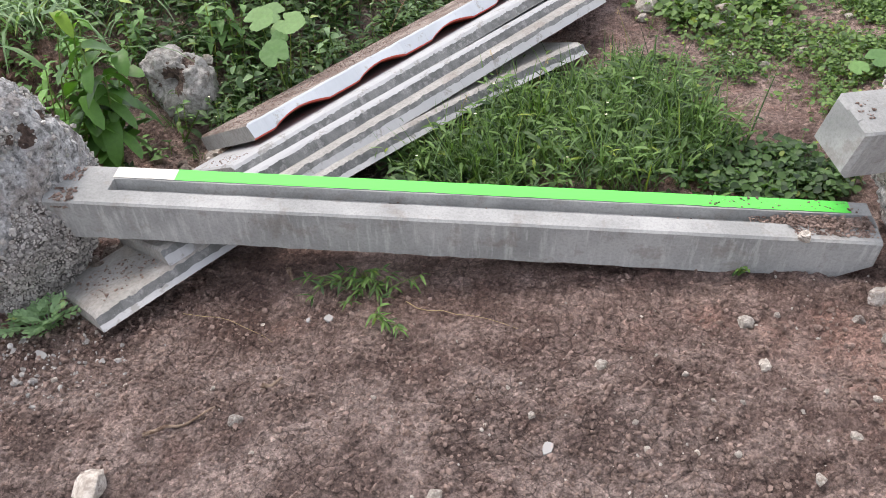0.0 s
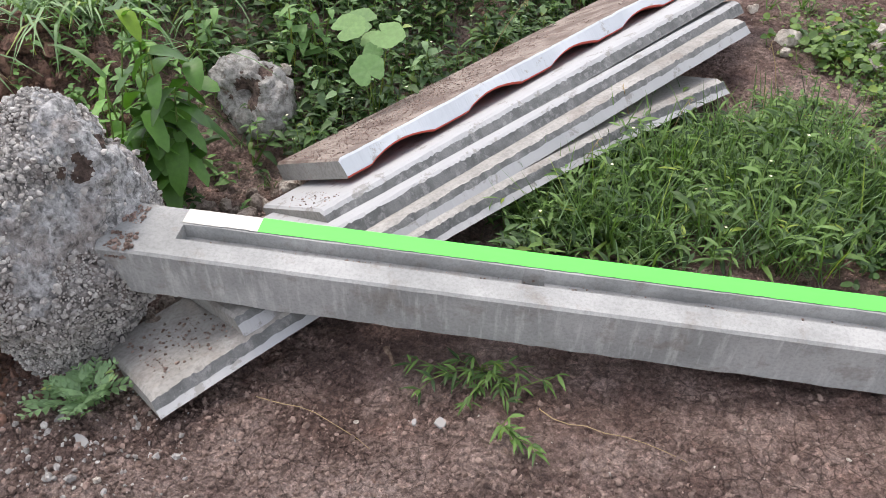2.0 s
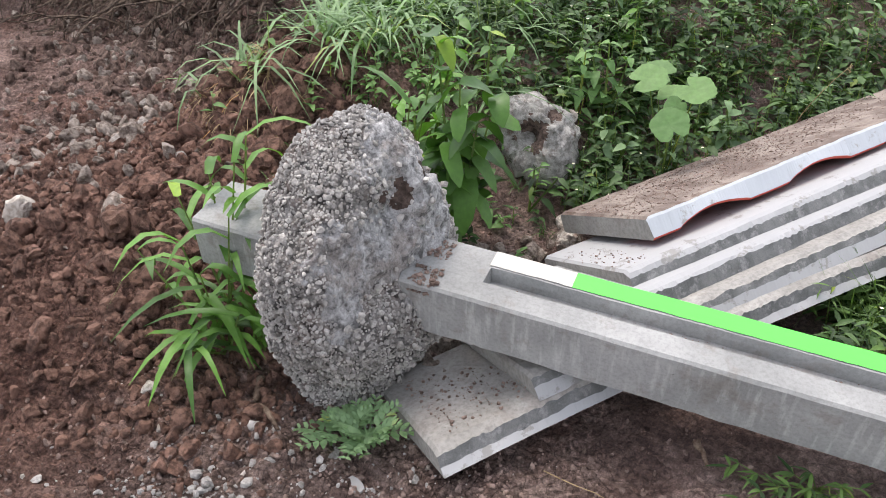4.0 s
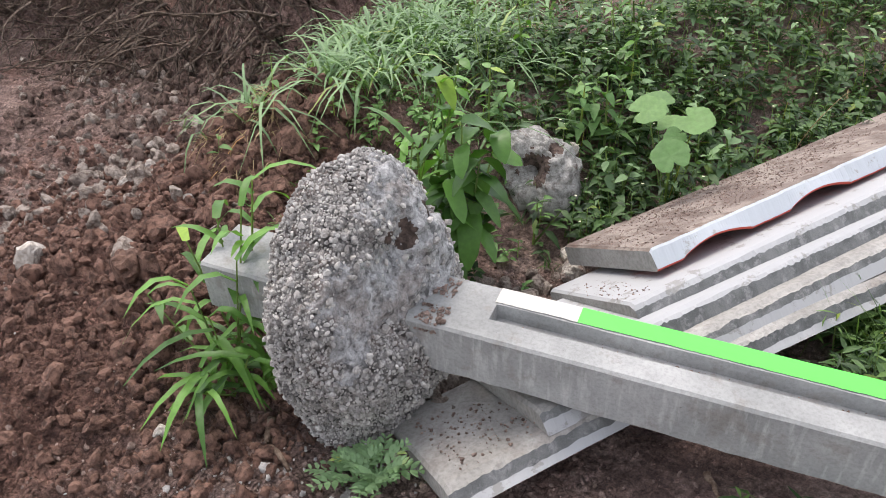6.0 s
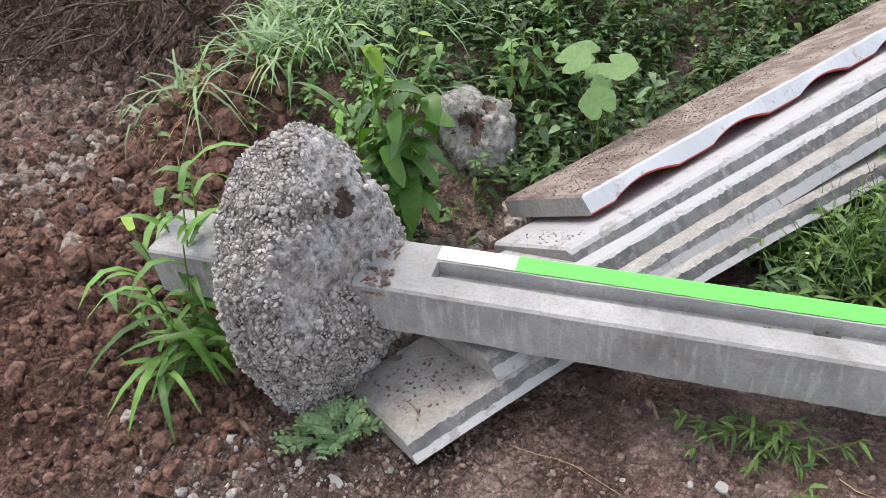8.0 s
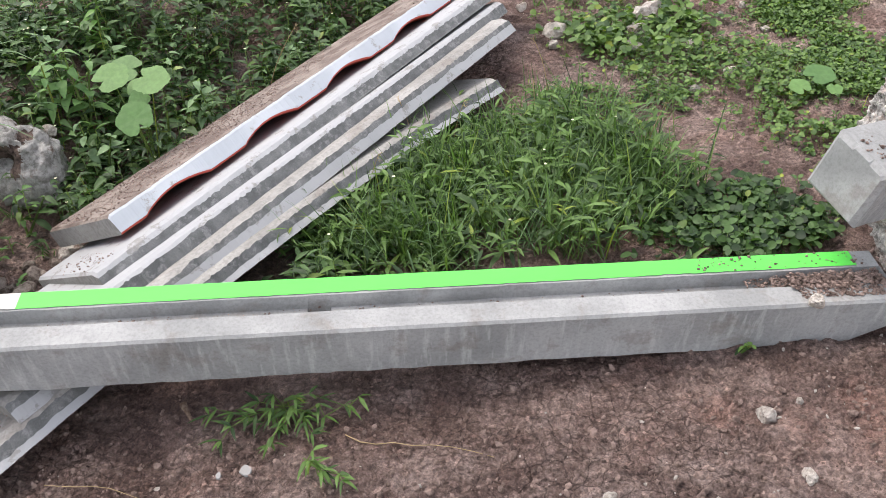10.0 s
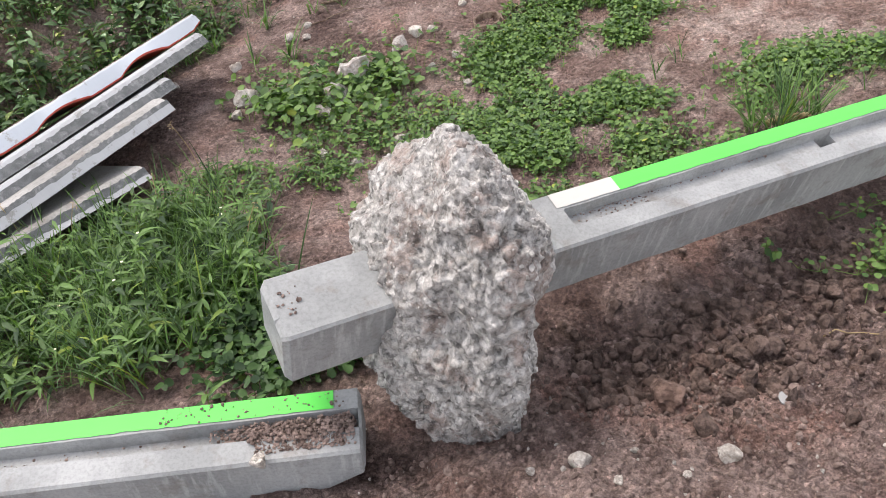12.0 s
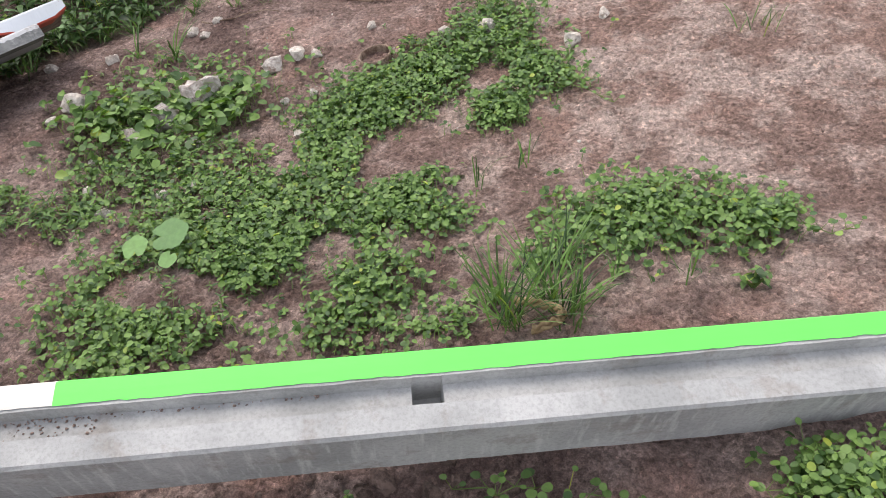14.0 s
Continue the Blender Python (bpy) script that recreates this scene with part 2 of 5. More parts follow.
def make_lump(name, dark, light, soil, gap, pits=1.0):
    """Rough aggregate: pebbles, the shade in their gaps put into the colour, patches of cement skin and soil."""
    m, nt, b = graph(name, 0.93)
    big = tex(nt, 5, 6, 0.7).outputs[0]
    fine = tex(nt, 130, 5, 0.75).outputs[0]
    v = tex(nt, 62, kind="ShaderNodeTexVoronoi")
    # gap: how dark the shade between pebbles is painted
    peb = ramp(nt, v.outputs["Distance"], (0.1, grey(1.15)), (0.45, grey(0.85)), (0.72, grey(gap)))
    tint = nt.nodes.new("ShaderNodeSeparateColor")
    nt.links.new(v.outputs["Color"], tint.inputs[0])
    c = ramp(nt, maths(nt, "ADD", maths(nt, "MULTIPLY", big, 0.6), maths(nt, "MULTIPLY", tint.outputs[0], 0.4)), (0.3, dark), (0.66, light))
    c = mix(nt, 0.85, c, peb, "MULTIPLY")
    c = mix(nt, ramp(nt, tex(nt, 6.5, 6, 0.75).outputs[0], (0.51, grey(0)), (0.59, grey(0.75))), c, soil)
    c = mix(nt, ramp(nt, tex(nt, 15, 6, 0.75).outputs[0], (0.57, grey(0)), (0.64, grey(0.45))), c, (0.15, 0.125, 0.11))
    c = mix(nt, 0.9, c, ramp(nt, fine, (0.39, grey(0.7)), (0.5, grey(1)), (0.61, grey(1.15))), "MULTIPLY")
    # pits are dented below and also carry their shade in the colour
    holes = ramp(nt, tex(nt, 48, 4, 0.6).outputs[0], (0.385, grey(0.28)), (0.42, grey(0.75)), (0.5, grey(1.0)), (0.6, grey(1.22)))
    c = mix(nt, pits, c, holes, "MULTIPLY")
    nt.links.new(c, b.inputs["Base Color"])
    n0 = bump(nt, b, holes, 0.5, 0.012)
    n1 = bump(nt, b, peb, 0.5, 0.010, n0)
    n2 = bump(nt, b, tex(nt, 38, 7, 0.75).outputs[0], 0.7, 0.018, n1)
    bump(nt, b, fine, 0.7, 0.006, n2)
    return m


SOIL = make_soil("brown_soil")
CLOD = make_rock("soil_clod", (0.17, 0.12, 0.10), (0.40, 0.295, 0.25), 0.0)
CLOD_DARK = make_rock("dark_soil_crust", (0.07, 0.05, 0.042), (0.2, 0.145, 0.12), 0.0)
PIT_CLOD = make_rock("moist_soil_clod", (0.075, 0.05, 0.04), (0.23, 0.16, 0.13), 0.0)
RED_CLOD = make_rock("red_soil_clod", (0.085, 0.048, 0.036), (0.27, 0.155, 0.115), 0.0)
POST = make_post_concrete("cast_concrete", 0.0)
POST_SIDE = make_post_concrete("streaked_cast_concrete", 0.6)
ROUGH = make_lump("rough_concrete", (0.44, 0.415, 0.38), (0.74, 0.71, 0.665), (0.40, 0.31, 0.265), 0.8, 0.75)
ROUGH_GREY = make_lump("rough_grey_concrete", (0.24, 0.228, 0.215), (0.44, 0.42, 0.40), (0.22, 0.18, 0.16), 0.6)
CEMENT = make_lump("cement_skin", (0.33, 0.33, 0.328), (0.53, 0.532, 0.53), (0.30, 0.27, 0.25), 0.93, 0.75)
PANEL = make_concrete("panel_concrete", (0.27, 0.262, 0.243), (0.38, 0.37, 0.347), 0.7, (0.2, 0.165, 0.14), 0.4)
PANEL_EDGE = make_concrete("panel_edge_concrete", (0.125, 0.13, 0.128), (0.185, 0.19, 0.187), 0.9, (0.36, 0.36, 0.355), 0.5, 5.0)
DIRTY = make_concrete("dirt_covered_concrete", (0.15, 0.115, 0.098), (0.28, 0.238, 0.205), 0.6, (0.13, 0.088, 0.07), 0.85, 2.6)
GREEN = make_paint("green_paint", (0.105, 0.70, 0.095), (0.55, 0.58, 0.5), 0.74)
CREAM = make_paint("cream_paint", (0.54, 0.525, 0.48), (0.45, 0.435, 0.40), 0.62)
WHITE = make_paint("white_wash", (0.39, 0.398, 0.403), (0.27, 0.267, 0.255), 0.56, 0.85)
PALE_BLUE = make_paint("pale_blue_paint", (0.48, 0.515, 0.545), (0.33, 0.325, 0.315), 0.60)
RED = make_paint("red_paint", (0.50, 0.09, 0.06), (0.45, 0.25, 0.2), 0.68)
STONE = make_rock("pale_stone", (0.52, 0.45, 0.38), (0.84, 0.78, 0.70), 0.35, 0.05)
GREY_STONE = make_rock("grey_stone", (0.34, 0.30, 0.265), (0.60, 0.56, 0.51), 0.7, 0.05)
PEBBLE = make_rock("pale_pebble", (0.42, 0.37, 0.32), (0.75, 0.70, 0.63), 0.1)
GRAVEL = make_rock("grey_gravel", (0.34, 0.32, 0.30), (0.62, 0.60, 0.57), 0.1)
CLOD_BIG = make_rock("earth_clod_brown", (0.10, 0.062, 0.048), (0.25, 0.165, 0.13), 0.2, 0.05)
RED_BIG = make_rock("earth_clod_red", (0.10, 0.055, 0.04), (0.29, 0.17, 0.125), 0.0, 0.05)
BOULDER = make_rock("boulder_rock", (0.24, 0.23, 0.21), (0.46, 0.45, 0.42), 0.35)
TWIG = make_rock("dry_twig", (0.16, 0.10, 0.07), (0.36, 0.27, 0.20), 0.0)
ROOT = make_rock("dark_root", (0.05, 0.035, 0.028), (0.2, 0.15, 0.115), 0.0)
AGGREGATE = make_rock("grey_aggregate", (0.38, 0.36, 0.335), (0.70, 0.675, 0.64), 0.1)
FLAKES = make_rock("cement_flakes", (0.48, 0.455, 0.415), (0.80, 0.765, 0.715), 0.25)
RUBBLE = make_rock("earthy_rubble", (0.17, 0.13, 0.105), (0.42, 0.36, 0.31), 0.2)
LEAF_CARPET = make_leaf("carpet_leaf", (0.035, 0.08, 0.022), (0.145, 0.245, 0.062))
LEAF_DARK = make_leaf("dark_weed_leaf", (0.014, 0.036, 0.012), (0.078, 0.152, 0.045))
LEAF_GRASS = make_leaf("grass_blade", (0.016, 0.044, 0.012), (0.118, 0.215, 0.052))
LEAF_BROAD = make_leaf("broad_leaf", (0.05, 0.13, 0.025), (0.13, 0.29, 0.05), 0.45)
LEAF_FERN = make_leaf("cut_leaf", (0.15, 0.25, 0.12), (0.26, 0.40, 0.2))
LEAF_OVAL = make_leaf("oval_leaf", (0.02, 0.06, 0.014), (0.085, 0.2, 0.035), 0.42)
LEAF_PALE = make_leaf("pale_leaf", (0.095, 0.20, 0.062), (0.155, 0.29, 0.09))
LEAF_GREY = make_leaf("grey_green_leaf", (0.11, 0.19, 0.09), (0.2, 0.32, 0.15))
STEM = make_leaf("green_stem", (0.12, 0.19, 0.06), (0.22, 0.3, 0.1))
STRAW = make_leaf("dry_straw", (0.30, 0.21, 0.12), (0.45, 0.34, 0.2), 0.8)
PETAL = make_paint("pale_petal", (0.75, 0.74, 0.5), (0.7, 0.6, 0.25), 0.6)
PLASTIC = make_paint("pale_plastic", (0.31, 0.305, 0.295), (0.35, 0.3, 0.27), 0.55, 0.6)

# ---- helpers for building ----


def part(name, bm, material, parent, label=""):
    me = bpy.data.meshes.new(name)
    bm.to_mesh(me)
    bm.free()
    for mt in material if isinstance(material, (list, tuple)) else [material]:
        me.materials.append(mt)
    ob = new(name, me)
    ob.parent = parent
    return tagged(ob, label) if label else ob


def smooth(ob):
    for p in ob.data.polygons:
        p.use_smooth = True
    return ob


def raw(name, verts, faces, material, parent=None, flat=False, slots=None):
    me = bpy.data.meshes.new(name)
    me.from_pydata(verts, [], faces)
    for mt in material if isinstance(material, (list, tuple)) else [material]:
        me.materials.append(mt)
    if slots is not None:
        me.polygons.foreach_set("material_index", slots)
    if not flat:
        me.polygons.foreach_set("use_smooth", [True] * len(faces))
    me.update()
    ob = new(name, me)
    ob.parent = parent
    return ob


def empty(name, m):
    ob = new(name)
    ob.empty_display_size = 0.1
    ob.matrix_world = m
    return ob


def ss(a, b, x):
    t = min(1.0, max(0.0, (x - a) / (b - a)))
    return t * t * (3 - 2 * t)


def bell(x, y, cx, cy, sx, sy):
    return math.exp(-((x - cx) / sx) ** 2 - ((y - cy) / sy) ** 2)


def behind(x, y):
    """Metres behind the back edge of the stacked panels."""
    return -0.797 * (x + 0.50) + 0.604 * (y - 3.05)


def base_height(x, y):
    z = -0.03 + 0.035 * min(4.0, max(-1.5, x))
    bank = ss(0.0, 0.95, behind(x, y)) * ss(-2.25, -1.65, x + 0.12 * math.sin(5 * y)) * (1 - ss(1.2, 2.2, x))
    z += 0.40 * bank * ss(2.75, 3.3, y)
    z += 0.20 * bell(x, y, -1.75, 2.65, 0.55, 0.6) + 0.07 * bell(x, y, -1.5, 2.2, 0.3, 0.25)
    z += 0.10 * bell(x, y, 0.85, 4.1, 0.35, 0.45)
    z += 0.07 * bell(x, y, 2.05, 1.95, 0.4, 0.35) + 0.03 * bell(x, y, 1.2, 1.75, 0.3, 0.2)
    z -= 0.05 * bell(x, y, 1.55, 2.36, 0.25, 0.12)
    z -= 0.09 * bell(x, y, 2.95, 2.65, 0.75, 0.33) + 0.05 * bell(x, y, 2.25, 2.5, 0.25, 0.2)
    z -= 0.05 * bell(x, y, -0.62, 2.62, 0.25, 0.3)
    z += (0.10 * ss(4.0, 4.9, y) + 0.07 * min(1.5, max(0.0, y - 4.9))) * ss(0.6, 1.4, x)
    z += 0.75 * ss(4.15, 4.95, y + 0.15 * math.sin(2.1 * x)) * ss(-2.2, -2.7, x)
    return z


def clod_mask(x, y):
    """How loose and cloddy the soil is."""
    m = 1.0 * ss(-1.05, -1.5, x) if x < -1.05 else 0.0
    m = max(m, bell(x, y, 2.6, 2.4, 0.8, 0.45), 0.55 * bell(x, y, 1.7, 2.0, 0.6, 0.5), 0.5 * bell(x, y, -0.8, 2.0, 0.35, 0.4))
    return m


def height(x, y):
    z = base_height(x, y)
    p = Vector((x, y, 0.0))
    z += 0.022 * noise.noise(p * 2.3) + 0.010 * noise.noise(p * 7.1)
    c = clod_mask(x, y)
    z += (0.008 + 0.014 * c) * noise.noise(p * 17) + (0.007 + 0.010 * c) * noise.noise(p * 41) + (0.003 + 0.004 * c) * noise.noise(p * 90)
    if c > 0.15:
        d = noise.voronoi(p * 13 + Vector((0, 0, 0.3)))[0][0]
        z += 0.06 * c * (0.45 - min(0.45, d))
    if y < 3.0:
        # crusted plates and small lumps of the trodden earth
        lump = noise.voronoi(p * 34 + Vector((4, 2, 0.5)))[0]
        z += (0.004 + 0.010 * max(0.0, noise.noise(p * 3.1 + Vector((7, 3, 1))) + 0.15)) * (0.5 - min(0.5, lump[0])) - 0.003 * max(0.0, 0.10 - (lump[1] - lump[0])) / 0.10
    return z


def axes_of(lo, hi, step, far):
    mid = list(np.arange(lo, hi + 1e-6, step))
    out, x, s = [], hi, step
    while x < far:
        s *= 1.35
        x += s
        out.append(x)
    left, x, s = [], lo, step
    while x > -far:
        s *= 1.35
        x -= s
        left.append(x)
    return left[::-1] + mid + out


# ---- ground ----
def stepped(stops, far):
    """Grid lines from a list of (start, step), closed by (end, 0), widening outwards to the horizon."""
    mid = []
    for (a, st), (b, _) in zip(stops, stops[1:]):
        mid += list(np.arange(a, b - st * 0.5, st))
    mid.append(stops[-1][0])
    lo = axes_of(stops[0][0], stops[0][0], stops[0][1], far)
    hi = axes_of(stops[-1][0], stops[-1][0], stops[-2][1], far)
    return [v for v in lo if v < mid[0] - 1e-6] + mid + [v for v in hi if v > mid[-1] + 1e-6]


xs = stepped([(-3.2, 0.014), (-2.0, 0.0065), (3.3, 0.012), (4.2, 0)], 400)
ys = stepped([(1.1, 0.010), (1.4, 0.0065), (2.6, 0.011), (5.1, 0)], 400)
gv = [(x, y, height(x, y) if -9 < x < 9 and -6 < y < 12 else base_height(x, y)) for y in ys for x in xs]
nx = len(xs)
gf = [(j * nx + i, j * nx + i + 1, (j + 1) * nx + i + 1, (j + 1) * nx + i) for j in range(len(ys) - 1) for i in range(nx - 1)]
ground = raw("ground", gv, gf, SOIL)
tagged(ground, "bare brown cracked soil with loose clods", "ground", kind="structure")
del gv, gf

# ---- concrete posts ----


def beam_frame(a, b, roll):
    """Axes of a beam: along, across (to the back) and up, rolled about its length."""
    d = (Vector(b) - Vector(a)).normalized()
    n = Vector((0, 0, 1)).cross(d).normalized()
    u = d.cross(n)
    r = radians(roll)
    return d, math.cos(r) * n + math.sin(r) * u, -math.sin(r) * n + math.cos(r) * u


def frame_matrix(origin, d, n, u):
    m = Matrix((d, n, u)).transposed().to_4x4()
    m.translation = origin
    return m


def strip_post(name, a, b, roll, w, h, before, length, slot, paint, ragged, seed, pockets=(), strip=0.36, deep=0.034):
    """A post lying on its side: a beam with one grooved face upward. Local x along, y to the back, z up; the origin lies on the
    front upper edge at a. slot: start and end of the groove; paint: start of cream, start of green, end of green."""
    rnd = random.Random(seed)
    d, n, u = beam_frame(a, b, roll)
    post = empty(name, frame_matrix(Vector(a), d, n, u))
    f, g = strip * w, (0.66 - strip) * w
    bm = bmesh.new()
    # cross-sections along the length, so that edges can be slightly uneven
    stations = sorted(set([-before, -before + 0.012, slot[0] - 0.004, slot[0], slot[1], slot[1] + 0.004, length - 0.012, length] + [q for a_, b_, _ in pockets for q in (a_ - 0.003, a_, b_, b_ + 0.003)] +
                          [round(-before + 0.045 * i, 3) for i in range(1, int((before + length) / 0.045))]))
    loops = []
    for x in stations:
        end = x in (-before, length)
        k = 0.011 if end else 0.0
        e = [rnd.uniform(-0.0012, 0.0012) for _ in range(10)]
        dip = deep if slot[0] - 1e-6 <= x <= slot[1] + 1e-6 else 0.0
        for a_, b_, deeper in pockets:
            if a_ - 1e-6 <= x <= b_ + 1e-6:
                dip = deeper
        cut = max(0.0, x - (length - ragged)) / ragged if ragged else 0.0
        low = 0.055 * cut ** 2
        pts = [(k, -k - 0.006 + e[9]), (0.006 + k, -k), (f + e[0], -k + e[1] * 0.5), (f + 0.005 + e[2], -dip - k * 0.5), (f + g - 0.005 + e[3], -dip - k * 0.5), (f + g + e[4], -k + e[5] * 0.5),
               (w - 0.004 - k, -k + e[8] * 0.5), (w - k, -k - 0.004), (w - k, -h + k + e[6]), (k, -h + k + low + 2.6 * e[7])]
        loops.append([bm.verts.new((x, y, z)) for y, z in pts])
    for p, q in zip(loops, loops[1:]):
        for i in range(10):
            j = (i + 1) % 10
            bm.faces.new((p[i], q[i], q[j], p[j])).material_index = int(i == 9)
    bm.faces.new(loops[0])
    bm.faces.new(loops[-1][::-1])
    bmesh.ops.recalc_face_normals(bm, faces=bm.faces)
    part("beam", bm, [POST, POST_SIDE], post)

    # paint on the back strip, with a ragged front border
    def coat(nm, x0, x1, material, label):
        cb = bmesh.new()
        xs_ = np.linspace(x0, x1, max(4, int((x1 - x0) / 0.012)))
        rows = []
        for i, x in enumerate(xs_):
            j = 0.004 * noise.noise(Vector((x * 22, seed, 0))) + rnd.uniform(-0.001, 0.001)
            ex = 0.004 * noise.noise(Vector((seed, x * 9, 4)))
            sx = rnd.uniform(-0.003, 0.003) if i in (0, len(xs_) - 1) else 0
            rows.append([cb.verts.new((x + sx, y, z)) for y, z in ((f + g + 0.004 + abs(j), 0.0022), ((f + g + w) / 2, 0.0026), (w - 0.004 + ex * 0.3, 0.0022), (w + 0.0015, -0.005), (w + 0.0015, -0.012 + ex))])
        for p, q in zip(rows, rows[1:]):
            for i in range(4):
                cb.faces.new((p[i], q[i], q[i + 1], p[i + 1]))
        bmesh.ops.recalc_face_normals(cb, faces=cb.faces)
        return part(nm, cb, material, post, label)
    coat("paint_strip", paint[0], paint[1] - 0.001, CREAM, "chalky cream undercoat")
    coat("paint_strip", paint[1], paint[2], GREEN, "bright green painted strip")
    return post


P1A, P1B = (-0.635, 2.179, 0.271), (1.561, 2.271, 0.114)
L1 = (Vector(P1B) - Vector(P1A)).length
post_a = strip_post("concrete_post", P1A, P1B, 8, 0.163, 0.132, 0.585, L1, (0.12, L1 - 0.01), (0.11, 0.29, L1 - 0.06), 0.13, 3, ((0.905, 0.95, 0.046),))
tagged(post_a, "grey grooved concrete post with bright green strip, lying on soil", "concrete post", "precast posts")
P2A, P2B = (1.465, 2.298, 0.413), (3.55, 3.165, 0.198)
D2 = (Vector(P2B) - Vector(P2A)).normalized()
post_b = strip_post("concrete_post", P2A, P2B, 18, 0.152, 0.152, 0.0, 2.85, (0.68, 2.84), (0.66, 0.835, 2.8), 0.0, 8, ((1.44, 1.49, 0.085),), 0.325, 0.027)
tagged(post_b, "grey precast concrete post with green strip, propped on its footing", "concrete post", "precast posts")


# ---- rough footings ----


def footing(name, centre, d, n, u, size, bulge, pebble, seed, material, cuts=()):
    bm = bmesh.new()
    bmesh.ops.create_icosphere(bm, subdivisions=7, radius=1)
    off = Vector((seed * 3.1, seed * 1.7, seed))
    for v in bm.verts:
        p = v.co.copy()
        q = p.copy()
        # squarer than a ball along the post, pointed towards the ground
        k = (abs(p.x) ** 2.6 + abs(p.y) ** 2.2 + abs(p.z) ** 1.9) ** (-1 / 2.2)
        q = p * k
        for nn, dd in cuts:
            q -= Vector(nn) * 0.8 * max(0.0, q.dot(Vector(nn)) - dd)
        q.x *= 1 - ((0.50 if pebble else 0.24) if q.z < 0 else 0.12) * abs(q.z) ** 1.5
        q.y *= 1 - 0.35 * max(0, -q.z) ** 1.3
        q = Vector((q.x * size[0], q.y * size[1], q.z * size[2]))
        q += bulge * max(0, -p.z) ** 2
        s = q + off
        q += p * (0.045 * noise.noise(s * 4.5) + 0.022 * noise.noise(s * 11) + 0.010 * noise.noise(s * 27))
        if pebble:
            q += p * (0.006 * noise.noise(s * 60) + 0.008 * noise.noise(s * 40) - 0.006)
            q -= p * 0.035 * math.exp(-((q.x - 0.115) / 0.022) ** 2 - ((q.z - 0.235) / 0.04) ** 2)
        else:
            rid = abs(noise.noise(s * 17))
            f1 = noise.voronoi(s * 24)[0]
            q += p * (0.024 * (0.22 - rid) + 0.016 * (0.2 - abs(noise.noise(s * 41))) + 0.007 * noise.noise(s * 90) - 0.018 * max(0.0, 0.12 - (f1[1] - f1[0])) / 0.12 * max(0.0, noise.noise(s * 6) + 0.3))
        v.co = q
    bm.normal_update()
    rnd = random.Random(int(seed * 10))
    spots, cells = [], {}

    def bare(p):
        """1 where the stones show, 0 under the smooth cement skin."""
        skin = ss(0.03, 0.08, p.x + 0.10 * noise.noise(p * 8) + 0.03 * noise.noise(p * 40)) * ss(-0.02, 0.06, p.z + 0.10 * noise.noise(p * 9 + Vector((3, 1, 2))) + 0.03 * noise.noise(p * 42))
        return 1 - 0.985 * skin

    order = list(bm.verts)
    rnd.shuffle(order)
    for v in order:
        p = v.co
        w_ = bare(p) if pebble else 0.2 + 0.8 * ss(-0.2, 0.3, noise.noise(p * 6))
        if rnd.random() > w_ * (1.0 if pebble else 0.06):
            continue
        r = 0.0030 + 0.0085 * rnd.random() ** 2.2 if pebble else 0.0025 * 4.0 ** (rnd.random() ** 2.6)
        key = tuple(int(math.floor(c / 0.025)) for c in p)
        close = [o for i in (-1, 0, 1) for j in (-1, 0, 1) for k in (-1, 0, 1) for o in cells.get((key[0] + i, key[1] + j, key[2] + k), ())]
        if any((o[0] - p).length < (0.70 if pebble else 0.86) * (o[1] + r) for o in close):
            continue
        cells.setdefault(key, []).append((p.copy(), r))
        spots.append((p.copy(), v.normal.copy(), r))
    lump = empty(name, frame_matrix(Vector(centre), d, n, u))
    core = part("core", bm, material, lump)
    smooth(core)
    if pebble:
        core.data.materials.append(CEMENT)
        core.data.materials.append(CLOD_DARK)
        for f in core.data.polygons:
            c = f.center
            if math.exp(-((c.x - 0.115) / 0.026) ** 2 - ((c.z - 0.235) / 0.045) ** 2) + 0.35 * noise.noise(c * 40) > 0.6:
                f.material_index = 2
            elif bare(c) < 0.5:
                f.material_index = 1
    # stones and flakes standing out of the cement
    tmp = bmesh.new()
    bmesh.ops.create_icosphere(tmp, subdivisions=1, radius=1)
    pts = np.array([v.co[:] for v in tmp.verts])
    tri = [tuple(v.index for v in f.verts) for f in tmp.faces]
    tmp.free()
    V, F = [], []
    for c, nr, r in spots:
        q = nr.to_track_quat("Z", "Y").to_matrix() @ Matrix.Rotation(rnd.uniform(0, 6.28), 3, "Z") @ Matrix.Rotation(rnd.gauss(0, 0.4), 3, "X")
        sc = np.array([1.0, rnd.uniform(0.65, 1.0), rnd.uniform(0.5, 1.0) if pebble else rnd.uniform(0.3, 0.7)])
        jit = np.array([[rnd.uniform(0.55, 1.25) if pebble else rnd.uniform(0.6, 1.2)] for _ in range(len(pts))])
        o = len(V)
        V += ((pts * jit * sc * r) @ np.array(q).T + np.array(c + nr * r * (0.45 if pebble else 0.1))).tolist()
        F += [(a + o, b + o, e + o) for a, b, e in tri]
    agg = raw("aggregate", V, F, AGGREGATE if pebble else FLAKES, lump, flat=True)
    tagged(agg, kind="stuff")
    return lump


